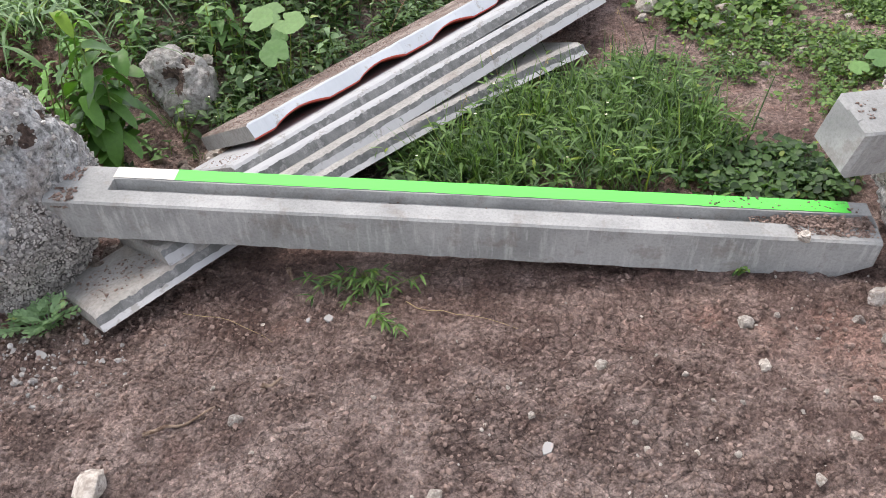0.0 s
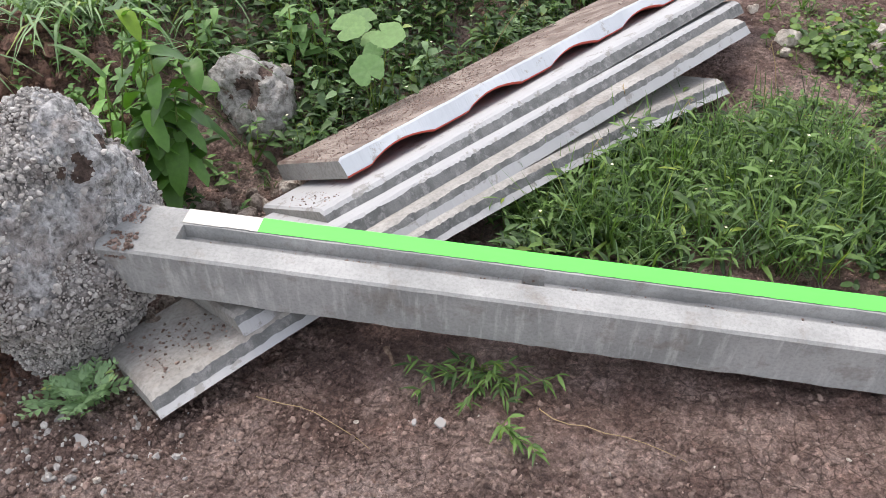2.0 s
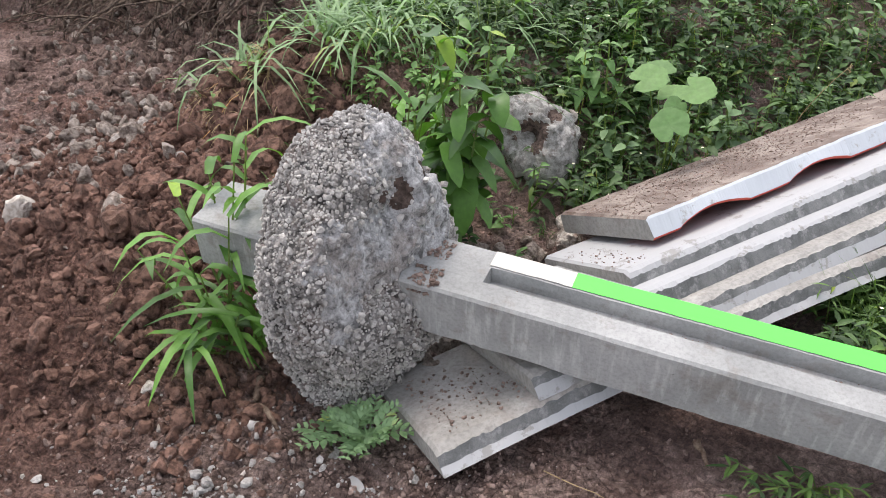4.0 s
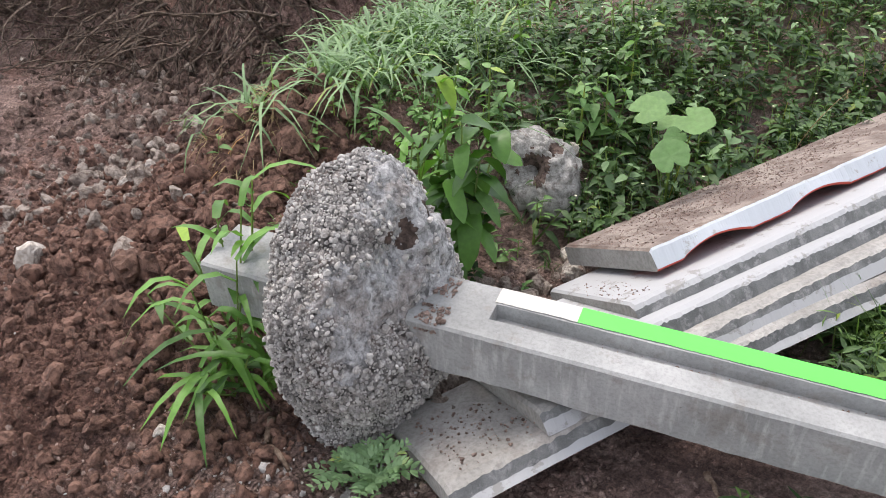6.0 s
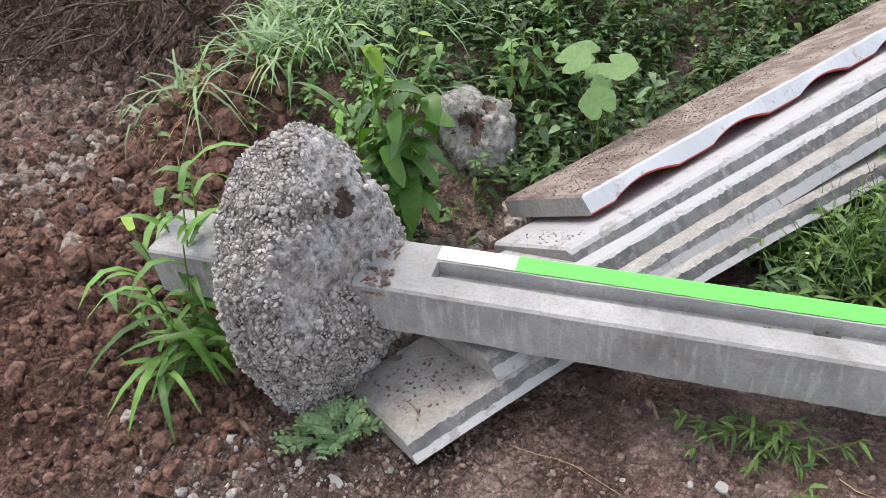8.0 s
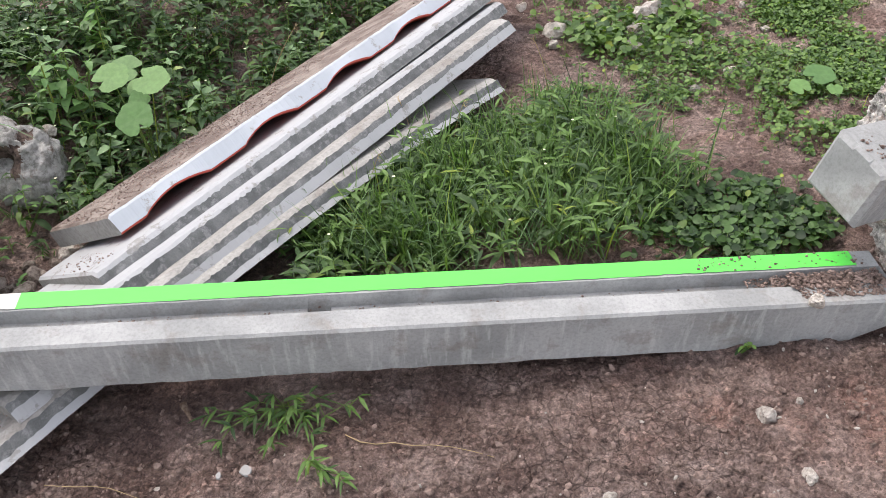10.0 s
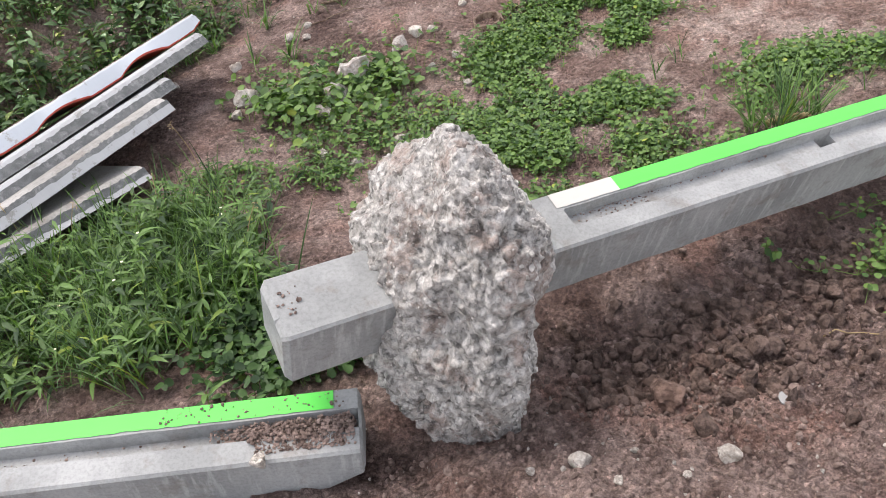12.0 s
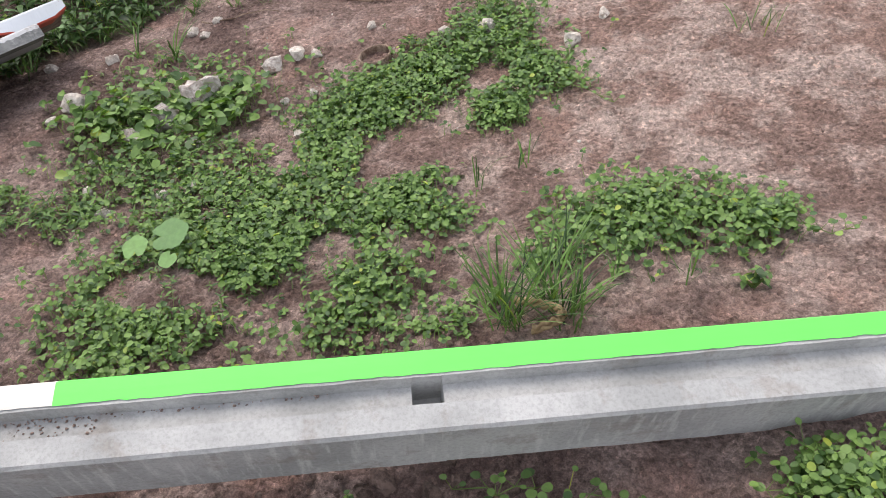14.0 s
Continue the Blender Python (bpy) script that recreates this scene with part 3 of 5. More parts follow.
d1, n1_, u1 = beam_frame(P1A, P1B, 0)
foot_a = footing("footing", (-0.835, 2.245, 0.215), d1, n1_, u1, (0.215, 0.27, 0.345), Vector((0.045, -0.10, 0)), True, 2.0, ROUGH_GREY, (((0.80, -0.50, 0.33), 0.76), ((-0.72, -0.62, 0.31), 0.86), ((0.1, -0.75, -0.65), 0.86)))
tagged(foot_a, "rough grey pebbly concrete lump cast round the post's end", "concrete footing", "cast footings")
d2, n2_, u2 = beam_frame(P2A, P2B, 0)
foot_b = footing("footing", (1.785, 2.50, 0.285), d2, n2_, u2, (0.190, 0.25, 0.37), Vector((0.02, -0.05, 0)), False, 5.0, ROUGH, (((-0.78, -0.55, 0.30), 0.76), ((0.70, -0.70, -0.15), 0.80), ((-0.55, 0.1, 0.83), 0.82)))
tagged(foot_b, "rough pale concrete lump with soil stains round the post", "concrete footing", "cast footings")

# ---- stacked wall panels ----


def wall_panel(corner, right, top_mat, edge_mat, lip_mat, lip, edge, thick, bow, tilt, seed, wavy):
    """A lying slab: its origin is the lower front corner of the near end; x along, y to the back, z through the thickness.
    lip and edge: heights up to which the lower rim and the bare edge reach; bow: how far its middle stands up; tilt: degrees by which its back lies lower."""
    width = 0.36 if tilt < 20 else 0.40
    c, r = Vector(corner), Vector(right)
    d = (r - c).normalized()
    n = Vector((-0.797 * math.cos(radians(tilt)), 0.604 * math.cos(radians(tilt)), -math.sin(radians(tilt))))
    n = (n - d * n.dot(d)).normalized()
    u = d.cross(n)
    length = (r - c).length
    slab = empty("wall_panel", frame_matrix(c, d, n, u))
    bm = bmesh.new()
    xs_ = list(np.arange(0, length - 0.004, 0.008)) + [length]
    rows = []

    def wob(x, k, scale):
        return noise.noise(Vector((x * scale, seed * 5.3, k)))
    for x in xs_:
        k = 0.006 if x in (0, length) else 0
        rise = bow * 4 * (x / length) * (1 - x / length)
        e = [0.0025 * wob(x, q, 14) + 0.0012 * wob(x, q + 9, 60) for q in range(6)]
        if wavy:
            ph = ((x + 0.02) % 0.385) / 0.385
            lift = 0.029 * max(0.0, math.sin(math.pi * min(1, max(0, (ph - 0.28) / 0.62)))) ** 0.8 * (1 - 0.25 * ph)
            pts = [(0.006, lift + e[0] * 0.4), (0.0 + e[1] * 0.3, lift + 0.0065 + e[0] * 0.5), (0.012 + e[1], thick - 0.006 - k + e[2]), (0.017 + e[1] + 0.002 * wob(x, 3, 90), thick - k + e[2]), (0.040, thick - k + e[3])]
        else:
            # the coat above the bare edge ends in a chipped, jagged line
            jag = 0.003 * wob(x, 21, 15) + 0.0035 * wob(x, 22, 55) + 0.0045 * wob(x, 23, 120)
            low = 0.004 * wob(x, 31, 18) + 0.004 * wob(x, 32, 60) if lip > 0.01 else 0.0
            sag = 0.012 * max(0.0, wob(x, 41, 9) - 0.35)
            lift = 0.0
            pts = [(-0.013 if lip > 0.01 else -0.003, e[0] * 0.5), (e[1], lip + low), (0.008 + e[1] + sag, max(edge + jag, lip + low + 0.004)), (0.016 + e[2], thick - 0.006 - k + e[3]), (0.030 + e[4], thick - k)]
        pts += [(width - 0.006, thick - k), (width + e[4], thick - 0.008), (width, 0.006), (width - 0.006, 0), (0.15, min(lift, 0.02))]
        rows.append([bm.verts.new((x, y, z + rise)) for y, z in pts])
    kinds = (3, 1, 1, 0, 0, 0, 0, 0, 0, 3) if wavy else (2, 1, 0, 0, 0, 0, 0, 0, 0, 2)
    for p, q in zip(rows, rows[1:]):
        for i in range(10):
            j = (i + 1) % 10
            bm.faces.new((p[i], q[i], q[j], p[j])).material_index = kinds[i]
    for ends in (rows[0], rows[-1][::-1]):
        bm.faces.new(ends).material_index = 4
    bmesh.ops.recalc_face_normals(bm, faces=bm.faces)
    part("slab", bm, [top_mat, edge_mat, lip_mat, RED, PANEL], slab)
    return slab


PANELS = [
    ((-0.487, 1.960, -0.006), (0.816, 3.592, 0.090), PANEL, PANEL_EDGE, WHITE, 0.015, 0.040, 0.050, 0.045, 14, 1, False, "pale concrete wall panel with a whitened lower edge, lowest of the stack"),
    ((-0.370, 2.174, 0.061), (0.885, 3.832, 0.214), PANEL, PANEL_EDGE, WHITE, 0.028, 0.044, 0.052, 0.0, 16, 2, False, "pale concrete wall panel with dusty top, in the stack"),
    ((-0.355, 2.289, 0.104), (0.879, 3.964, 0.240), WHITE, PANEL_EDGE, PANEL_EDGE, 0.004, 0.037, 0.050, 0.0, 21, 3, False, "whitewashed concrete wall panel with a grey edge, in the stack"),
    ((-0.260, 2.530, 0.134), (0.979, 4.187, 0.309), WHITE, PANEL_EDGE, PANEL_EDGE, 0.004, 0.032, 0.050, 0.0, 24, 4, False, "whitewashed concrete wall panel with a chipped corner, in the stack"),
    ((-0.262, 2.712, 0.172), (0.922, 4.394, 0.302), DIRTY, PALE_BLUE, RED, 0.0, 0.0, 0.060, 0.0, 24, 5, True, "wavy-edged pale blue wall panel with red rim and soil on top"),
]
for corner, right, top, edge_mat, rim, lip, edge, thick, bow, tilt, sd, wavy, text in PANELS:
    tagged(wall_panel(corner, right, top, edge_mat, rim, lip, edge, thick, bow, tilt, sd, wavy), text, "wall panel", "stacked wall panels")


# ---- stones and clods ----
ROCKS = []
for k in range(7):
    bm = bmesh.new()
    bmesh.ops.create_icosphere(bm, subdivisions=3, radius=1)
    sq = Vector((1.0, 0.75 + 0.06 * k % 0.3, 0.55 + 0.07 * (k % 3)))
    for v in bm.verts:
        p = v.co.copy()
        q = p + Vector((k * 5.1, k, 0))
        cell = noise.voronoi(q * 1.3)[0]
        r = 1 + 0.30 * noise.noise(q * 1.1) + 0.16 * noise.noise(q * 2.7) + 0.12 * noise.noise(q * 6.5) + 0.07 * noise.noise(q * 13) - 0.14 * (cell[1] - cell[0] < 0.1)
        v.co = Vector((p.x * sq.x, p.y * sq.y, p.z * sq.z)) * r
    # broken facets
    rk = random.Random(k)
    for _ in range(11):
        nn = Vector((rk.gauss(0, 1), rk.gauss(0, 1), rk.gauss(0, 0.8))).normalized()
        dd = rk.uniform(0.42, 0.72)
        for v in bm.verts:
            over = v.co.dot(nn) - dd
            if over > 0:
                v.co -= nn * over * 0.92
    for v in bm.verts:
        v.co += v.co.normalized() * 0.035 * noise.noise(v.co * 7 + Vector((k, 0, 0)))
    me = bpy.data.meshes.new("stone")
    bm.to_mesh(me)
    bm.free()
    ROCKS.append(me)


def rock_mesh(k, material):
    key = f"stone_{k}_{material.name}"
    me = bpy.data.meshes.get(key)
    if me is None:
        me = ROCKS[k].copy()
        me.name = key
        me.materials.append(material)
        me.polygons.foreach_set("use_smooth", [False] * len(me.polygons))
    return me


rs = random.Random(11)


def stone(x, y, r, material, label, category="stone", name="stone", group="loose stones", lift=0.25, z=None):
    ob = new(name, rock_mesh(rs.randrange(7), material))
    zz = (height(x, y) if z is None else z) + r * lift
    ob.matrix_world = pose(x, y, zz, rs.uniform(-25, 25), rs.uniform(-25, 25), rs.uniform(0, 360)) @ Matrix.Scale(r, 4)
    return tagged(ob, label, category, group)


PALE = [(1.21, 1.89, .022), (.84, 1.90, .022), (-.28, 1.47, .055), (1.20, 2.07, .030), (1.03, 1.86, .012), (.91, 1.71, .010), (.93, 1.64, .011), (1.03, 1.63, .010),
        (1.26, 1.57, .018), (1.11, 1.62, .012), (1.39, 3.69, .026), (.68, 1.74, .014), (.49, 1.50, .024), (-.67, 1.80, .012), (1.28, 2.10, .012), (1.35, 1.68, .016),
        (1.94, 4.09, .026), (1.99, 2.19, .030), (1.70, 2.13, .022), (1.67, 1.97, .026), (1.78, 1.94, .026), (1.87, 2.03, .013)]
PALE += [(1.42, 1.78, .013), (1.52, 1.86, .010), (1.60, 1.76, .016), (1.14, 1.76, .009), (1.75, 2.07, .012), (1.83, 2.12, .010), (2.05, 2.12, .014), (2.10, 2.20, .010), (1.95, 1.98, .011), (0.62, 1.83, .008),
         (0.30, 1.78, .008), (-0.12, 1.80, .009), (-0.40, 1.75, .010), (-0.55, 1.80, .012), (0.05, 1.60, .009), (1.32, 1.80, .009)]
for x, y, r in PALE:
    stone(x, y, r, STONE, "small pale limestone stone half sunk in brown soil")
MORE = [(1.87, 1.85, .018), (2.28, 2.17, .032), (1.20, 4.69, .036), (1.83, 4.51, .028), (0.99, 4.44, .036), (1.66, 3.70, .028), (1.91, 4.29, .022), (2.18, 2.12, .013),
        (1.08, 4.09, .062), (1.76, 4.50, .042), (1.74, 3.74, .034), (1.81, 4.26, .024), (2.43, 4.67, .060), (2.74, 4.60, .046), (2.28, 4.65, .040), (1.28, 4.76, .028),
        (1.28, 4.66, .026), (0.73, 4.39, .034), (1.51, 3.61, .030), (1.30, 3.85, .026), (1.98, 4.70, .028), (2.82, 4.78, .030), (1.71, 3.91, .030), (1.06, 3.98, .030)]
for x, y, r in MORE:
    stone(x, y, r, STONE, "pale crumbly limestone stone lying on the earth")
for x, y, r in [(1.53, 2.15, .040), (1.89, 2.18, .013), (1.46, 2.07, .022), (2.15, 2.42, .018), (-.02, 1.69, .022), (1.50, 1.99, .018), (2.04, 2.01, .016), (1.69, 4.44, .05), (1.50, 4.24, .10), (1.42, 4.11, .09), (1.38, 3.98, .05), (1.60, 3.98, .045)]:
    stone(x, y, r, GREY_STONE, "greyish rubble stone with soil on it", group="rubble stones")
LEFT = [(-2.10, 2.35, .085), (-2.35, 3.05, .060), (-2.28, 2.93, .045), (-2.38, 3.16, .050), (-2.22, 3.02, .040), (-1.23, 1.94, .026), (-1.75, 2.7, .030), (-.97, 1.96, .014), (-.93, 2.11, .015),
        (-1.14, 1.87, .014), (-1.32, 1.84, .018), (-1.36, 2.43, .042), (-1.28, 2.38, .034), (-1.42, 2.75, .045), (-2.6, 3.4, .04), (-1.12, 2.62, .04), (-1.18, 2.72, .045)]
for x, y, r in LEFT:
    stone(x, y, r, STONE if r < .03 or r > .06 else GREY_STONE, "pale stone sitting on the loose red soil heap", group="stones on the heap")
for x, y, r in [(2.23, 2.40, .060), (2.34, 2.50, .032), (2.41, 2.59, .028), (2.47, 2.63, .024), (2.56, 2.66, .028), (2.43, 2.52, .025), (2.36, 2.68, .022), (2.52, 2.60, .021), (2.76, 2.84, .034),
                (2.67, 2.67, .028), (2.31, 2.62, .019), (2.53, 2.72, .022), (2.08, 2.60, .028), (2.64, 2.38, .024), (2.26, 2.46, .022), (3.30, 3.39, .035)]:
    stone(x, y, r, CLOD_BIG, "brown clod of dried earth", "clod", "earth_clod", "earth clods", 0.3)
for x, y, r in [(-1.62, 2.30, .075), (-1.52, 2.18, .05), (-1.50, 2.85, .06), (-1.42, 2.95, .05), (-1.66, 2.95, .055), (-1.35, 2.62, .035), (-1.75, 2.45, .05), (-1.95, 2.65, .04), (-1.25, 2.05, .045), (-1.2, 2.5, .035)]:
    stone(x, y, r, RED_BIG, "large reddish clod of dug earth", "clod", "earth_clod", "red earth clods", 0.3)


def boulder(x, y, size, label):
    """A rugged, blocky rock with hollows, sunk into the earth."""
    bm = bmesh.new()
    bmesh.ops.create_icosphere(bm, subdivisions=5, radius=1)
    for v in bm.verts:
        p = v.co
        k = (abs(p.x) ** 3.4 + abs(p.y) ** 3.4 + abs(p.z) ** 3.0) ** (-1 / 3.2)
        q = p * k
        q = Vector((q.x * size[0], q.y * size[1], q.z * size[2]))
        q += p * (0.06 * noise.noise(q * 6) + 0.025 * (0.25 - abs(noise.noise(q * 13))) + 0.012 * noise.noise(q * 34) + 0.008 * noise.noise(q * 80))
        q -= p * 0.07 * math.exp(-((q.x - 0.03) / 0.05) ** 2 - ((q.z - 0.05) / 0.045) ** 2)
        v.co = q
    me = bpy.data.meshes.new("boulder")
    bm.to_mesh(me)
    bm.free()
    me.materials.append(BOULDER)
    me.materials.append(CLOD_DARK)
    for f in me.polygons:
        c = f.center
        f.use_smooth = True
        if math.exp(-((c.x - 0.03) / 0.07) ** 2 - ((c.z - 0.05) / 0.06) ** 2) + 0.4 * noise.noise(c * 22) + max(0.0, -c.z * 3) > 0.55:
            f.material_index = 1
    ob = new("boulder", me)
    ob.matrix_world = pose(x, y, height(x, y) + 0.075, 6, 4, -12)
    return tagged(ob, label, "boulder", "boulders")


boulder(-0.775, 3.27, (0.125, 0.10, 0.13), "grey rugged boulder with a muddy hollow, half under weeds")
stone(-0.60, 3.06, 0.042, STONE, "pale rubble stone beside the boulder", group="rubble stones")
stone(-0.56, 2.98, 0.06, GREY_STONE, "soil-caked rubble stone beside the panels", group="rubble stones")
stone(-0.86, 2.80, 0.05, GREY_STONE, "soil-caked rubble stone behind the footing", group="rubble stones")
stone(-0.70, 3.40, 0.035, STONE, "small pale stone on the weedy bank", z=0.16)
stone(1.355, 2.255, 0.024, STONE, "pale crumb of mortar lying on the post", "mortar", "mortar_lump", "mortar lumps", 0.2, z=0.136)


def scatter_clods(name, count, spots, size, material, seed, label, category):
    """Many small lumps in one mesh."""
    rnd = random.Random(seed)
    forms = []
    for sub in (1, 2):
        tmp = bmesh.new()
        bmesh.ops.create_icosphere(tmp, subdivisions=sub, radius=1)
        forms.append((np.array([v.co[:] for v in tmp.verts]), [tuple(v.index for v in f.verts) for f in tmp.faces]))
        tmp.free()
    V, F = [], []
    for _ in range(count):
        cx, cy, rx, ry = rnd.choice(spots)
        x, y = rnd.gauss(cx, rx), rnd.gauss(cy, ry)
        r = size[0] * (size[1] / size[0]) ** (rnd.random() ** 2.2)
        z = height(x, y) + r * 0.2
        pts, tri = forms[int(r > 0.011)]
        rot = np.array(Euler((rnd.uniform(0, 6), rnd.uniform(0, 6), rnd.uniform(0, 6))).to_matrix())
        q = pts.copy()
        # break off a few flat facets
        for _ in range(4):
            nn = np.array([rnd.gauss(0, 1), rnd.gauss(0, 1), rnd.gauss(0, 1)])
            nn /= np.linalg.norm(nn)
            q = q - np.outer(np.maximum(0, q @ nn - rnd.uniform(0.35, 0.7)) * 0.9, nn)
        jit = np.array([[rnd.uniform(0.8, 1.15)] for _ in range(len(pts))])
        q = (q * jit * np.array([1.15, rnd.uniform(0.7, 1.1), rnd.uniform(0.55, 0.95)])) @ rot.T * r + np.array([x, y, z])
        o = len(V)
        V += q.tolist()
        F += [(a + o, b + o, c + o) for a, b, c in tri]
    return tagged(raw(name, V, F, material, flat=True), label, category, kind="stuff")


scatter_clods("loose_red_soil", 6500, [(-1.55, 2.4, .28, .35), (-1.9, 2.7, .4, .45), (-1.15, 2.15, .15, .2), (-1.45, 2.85, .2, .2), (-2.4, 2.6, .5, .5)], (0.005, 0.030), RED_CLOD, 21, "loose reddish crumbs of dug soil", "soil")
scatter_clods("pit_clods", 1500, [(2.45, 2.58, .16, .09), (2.62, 2.68, .14, .07), (2.3, 2.45, .15, .1), (2.75, 2.55, .15, .12), (2.15, 2.5, .1, .08), (2.95, 2.85, .25, .05)], (0.004, 0.030), PIT_CLOD, 27, "loose brown clods in the hollow before the post", "soil")
scatter_clods("heap_clods", 330, [(-1.5, 2.75, .18, .2), (-1.35, 2.35, .12, .2), (-1.7, 2.95, .15, .15), (-1.8, 2.4, .25, .2)], (0.018, 0.06), RED_CLOD, 28, "larger lumps of red earth on the heap", "soil")
scatter_clods("soil_crumbs", 15000, [(0.5, 1.7, .9, .28), (1.6, 1.85, .6, .3), (-.5, 1.75, .5, .2), (2.4, 2.3, .5, .25), (1.2, 1.6, .5, .2), (0.0, 1.9, .6, .15)], (0.0020, 0.011), CLOD, 26, "fine crumbs of dry brown soil", "soil")
scatter_clods("loose_soil", 4800, [(-.55, 2.85, .1, .12), (2.5, 2.5, .28, .16), (2.2, 2.3, .3, .2), (1.7, 2.0, .35, .25), (-0.75, 1.85, .35, .2), (0.3, 1.7, .5, .3), (-.62, 2.62, .12, .2), (1.2, 1.7, .5, .25), (2.9, 2.75, .3, .12), (-.55, 2.2, .1, .1)], (0.002, 0.013), CLOD, 22, "loose brown crumbs of soil", "soil")
scatter_clods("pale_pebbles", 750, [(1.5, 1.95, .45, .25), (1.0, 1.7, .4, .2), (-.9, 1.85, .3, .15), (1.6, 4.3, .5, .4), (2.2, 2.2, .4, .2), (0.2, 1.7, .6, .3), (-1.9, 2.6, .5, .5)], (0.002, 0.008), PEBBLE, 23, "tiny pale pebbles in the soil", "pebbles")
scatter_clods("rubble", 1500, [(-.58, 2.72, .09, .12), (-.62, 2.3, .05, .1), (-2.2, 2.9, .3, .3), (-2.8, 3.5, .35, .3), (-2.4, 3.1, .15, .15), (-3.4, 4.1, .4, .3), (-1.15, 2.65, .08, .12), (-2.6, 2.5, .4, .3)], (0.006, 0.045), RUBBLE, 25, "grey rubble and stones on the dug earth", "rubble")
scatter_clods("pale_pebbles", 420, [(-.85, 1.92, .14, .08), (-.95, 1.78, .15, .08), (-.6, 1.85, .12, .08), (-.62, 2.12, .06, .06)], (0.003, 0.013), GRAVEL, 29, "pale gravel strewn below the pebbly footing", "gravel")
scatter_clods("bank_clods", 800, [(-3.0, 4.2, .4, .2), (-3.8, 4.5, .6, .25), (-2.5, 4.3, .25, .3), (-3.2, 3.6, .4, .3)], (0.012, 0.06), PIT_CLOD, 30, "dark lumps of earth on the far bank", "soil")
scatter_clods("gravel_spill", 300, [(-1.0, 1.66, .07, .04), (-.90, 1.75, .06, .03), (-.95, 1.70, .09, .05)], (0.003, 0.016), GRAVEL, 24, "spilt grey gravel on brown soil", "gravel")

# crumbs of soil lying in the grooves and on the lowest panel


def crumbs_on(m, spots, count, size, seed, name, label):
    rnd = random.Random(seed)
    tmp = bmesh.new()
    bmesh.ops.create_icosphere(tmp, subdivisions=1, radius=1)
    pts = np.array([v.co[:] for v in tmp.verts])
    tri = [tuple(v.index for v in f.verts) for f in tmp.faces]
    tmp.free()
    V, F = [], []
    for _ in range(count):
        x0, x1, y0, y1, z = rnd.choice(spots)
        r = size[0] * (size[1] / size[0]) ** (rnd.random() ** 2)
        c = m @ Vector((rnd.uniform(x0, x1), rnd.uniform(y0, y1), z + r * 0.3))
        jit = np.array([[rnd.uniform(0.6, 1.15)] for _ in range(len(pts))])
        o = len(V)
        V += (pts * jit * np.array([1, 1, 0.6]) * r + np.array(c)).tolist()
        F += [(a + o, b + o, d + o) for a, b, d in tri]
    return tagged(raw(name, V, F, CLOD), label, "soil", kind="stuff")


ma, mb = post_a.matrix_world.copy(), post_b.matrix_world.copy()
ma, mb = frame_matrix(Vector(P1A), *beam_frame(P1A, P1B, 8)), frame_matrix(Vector(P2A), *beam_frame(P2A, P2B, 18))
crumbs_on(ma, [(0.2, 2.1, 0.058, 0.068, -0.034), (0.5, 0.75, 0.058, 0.09, -0.034), (1.0, 1.5, 0.058, 0.08, -0.034)], 420, (0.0015, 0.006), 31, "groove_soil", "crumbs of soil lying in the post's groove")
crumbs_on(ma, [(1.88, 2.19, 0.05, 0.105, -0.02), (1.93, 2.18, 0.04, 0.10, -0.008), (1.97, 2.18, 0.045, 0.095, 0.004), (1.98, 2.19, 0.02, 0.07, 0.0)], 2600, (0.0015, 0.007), 32, "groove_soil", "brown soil heaped on the post's end")
crumbs_on(ma, [(1.75, 2.17, 0.115, 0.16, 0.002)], 60, (0.002, 0.006), 33, "groove_soil", "crumbs of soil on the green strip")
crumbs_on(mb, [(0.69, 1.3, 0.088, 0.097, -0.027), (0.7, 0.9, 0.06, 0.095, -0.027)], 130, (0.0015, 0.004), 34, "groove_soil", "dark crumbs in the second post's groove")
pm = bpy.data.objects["wall_panel"].matrix_basis.copy()
crumbs_on(pm, [(0.04, 0.12, 0.04, 0.30, 0.058), (0.12, 0.22, 0.04, 0.25, 0.065), (0.22, 0.36, 0.04, 0.2, 0.073), (0.2, 0.36, 0.07, 0.12, 0.074), (0.24, 0.36, 0.08, 0.11, 0.077)], 620, (0.0010, 0.0055), 35, "panel_soil", "brown crumbs of soil on the lowest panel")

top_panel = bpy.data.objects["wall_panel.004"].matrix_basis.copy()
crumbs_on(top_panel, [(0.0, 2.0, 0.07, 0.39, 0.060), (0.0, 0.7, 0.05, 0.36, 0.060), (0.2, 1.1, 0.15, 0.39, 0.060)], 3600, (0.0010, 0.0040), 37, "panel_soil", "brown crumbs of soil strewn over the top panel")
crumbs_on(bpy.data.objects["wall_panel.003"].matrix_basis.copy(), [(0.0, 0.10, 0.05, 0.3, 0.050)], 90, (0.0010, 0.0045), 38, "panel_soil", "crumbs of soil on the chipped panel corner")
crumbs_on(ma, [(-0.03, 0.03, 0.0, 0.06, 0.0), (-0.04, 0.02, 0.09, 0.15, 0.0), (-0.03, 0.02, -0.004, 0.02, -0.02)], 260, (0.002, 0.009), 39, "caked_soil", "dark soil caked where the post enters its footing")
crumbs_on(ma, [(0.125, 2.1, 0.060, 0.070, -0.034), (0.125, 2.1, 0.060, 0.105, -0.034), (0.45, 0.8, 0.06, 0.09, -0.033), (1.2, 1.5, 0.06, 0.085, -0.033)], 900, (0.001, 0.0045), 40, "groove_soil", "fine brown dirt along the post's groove")
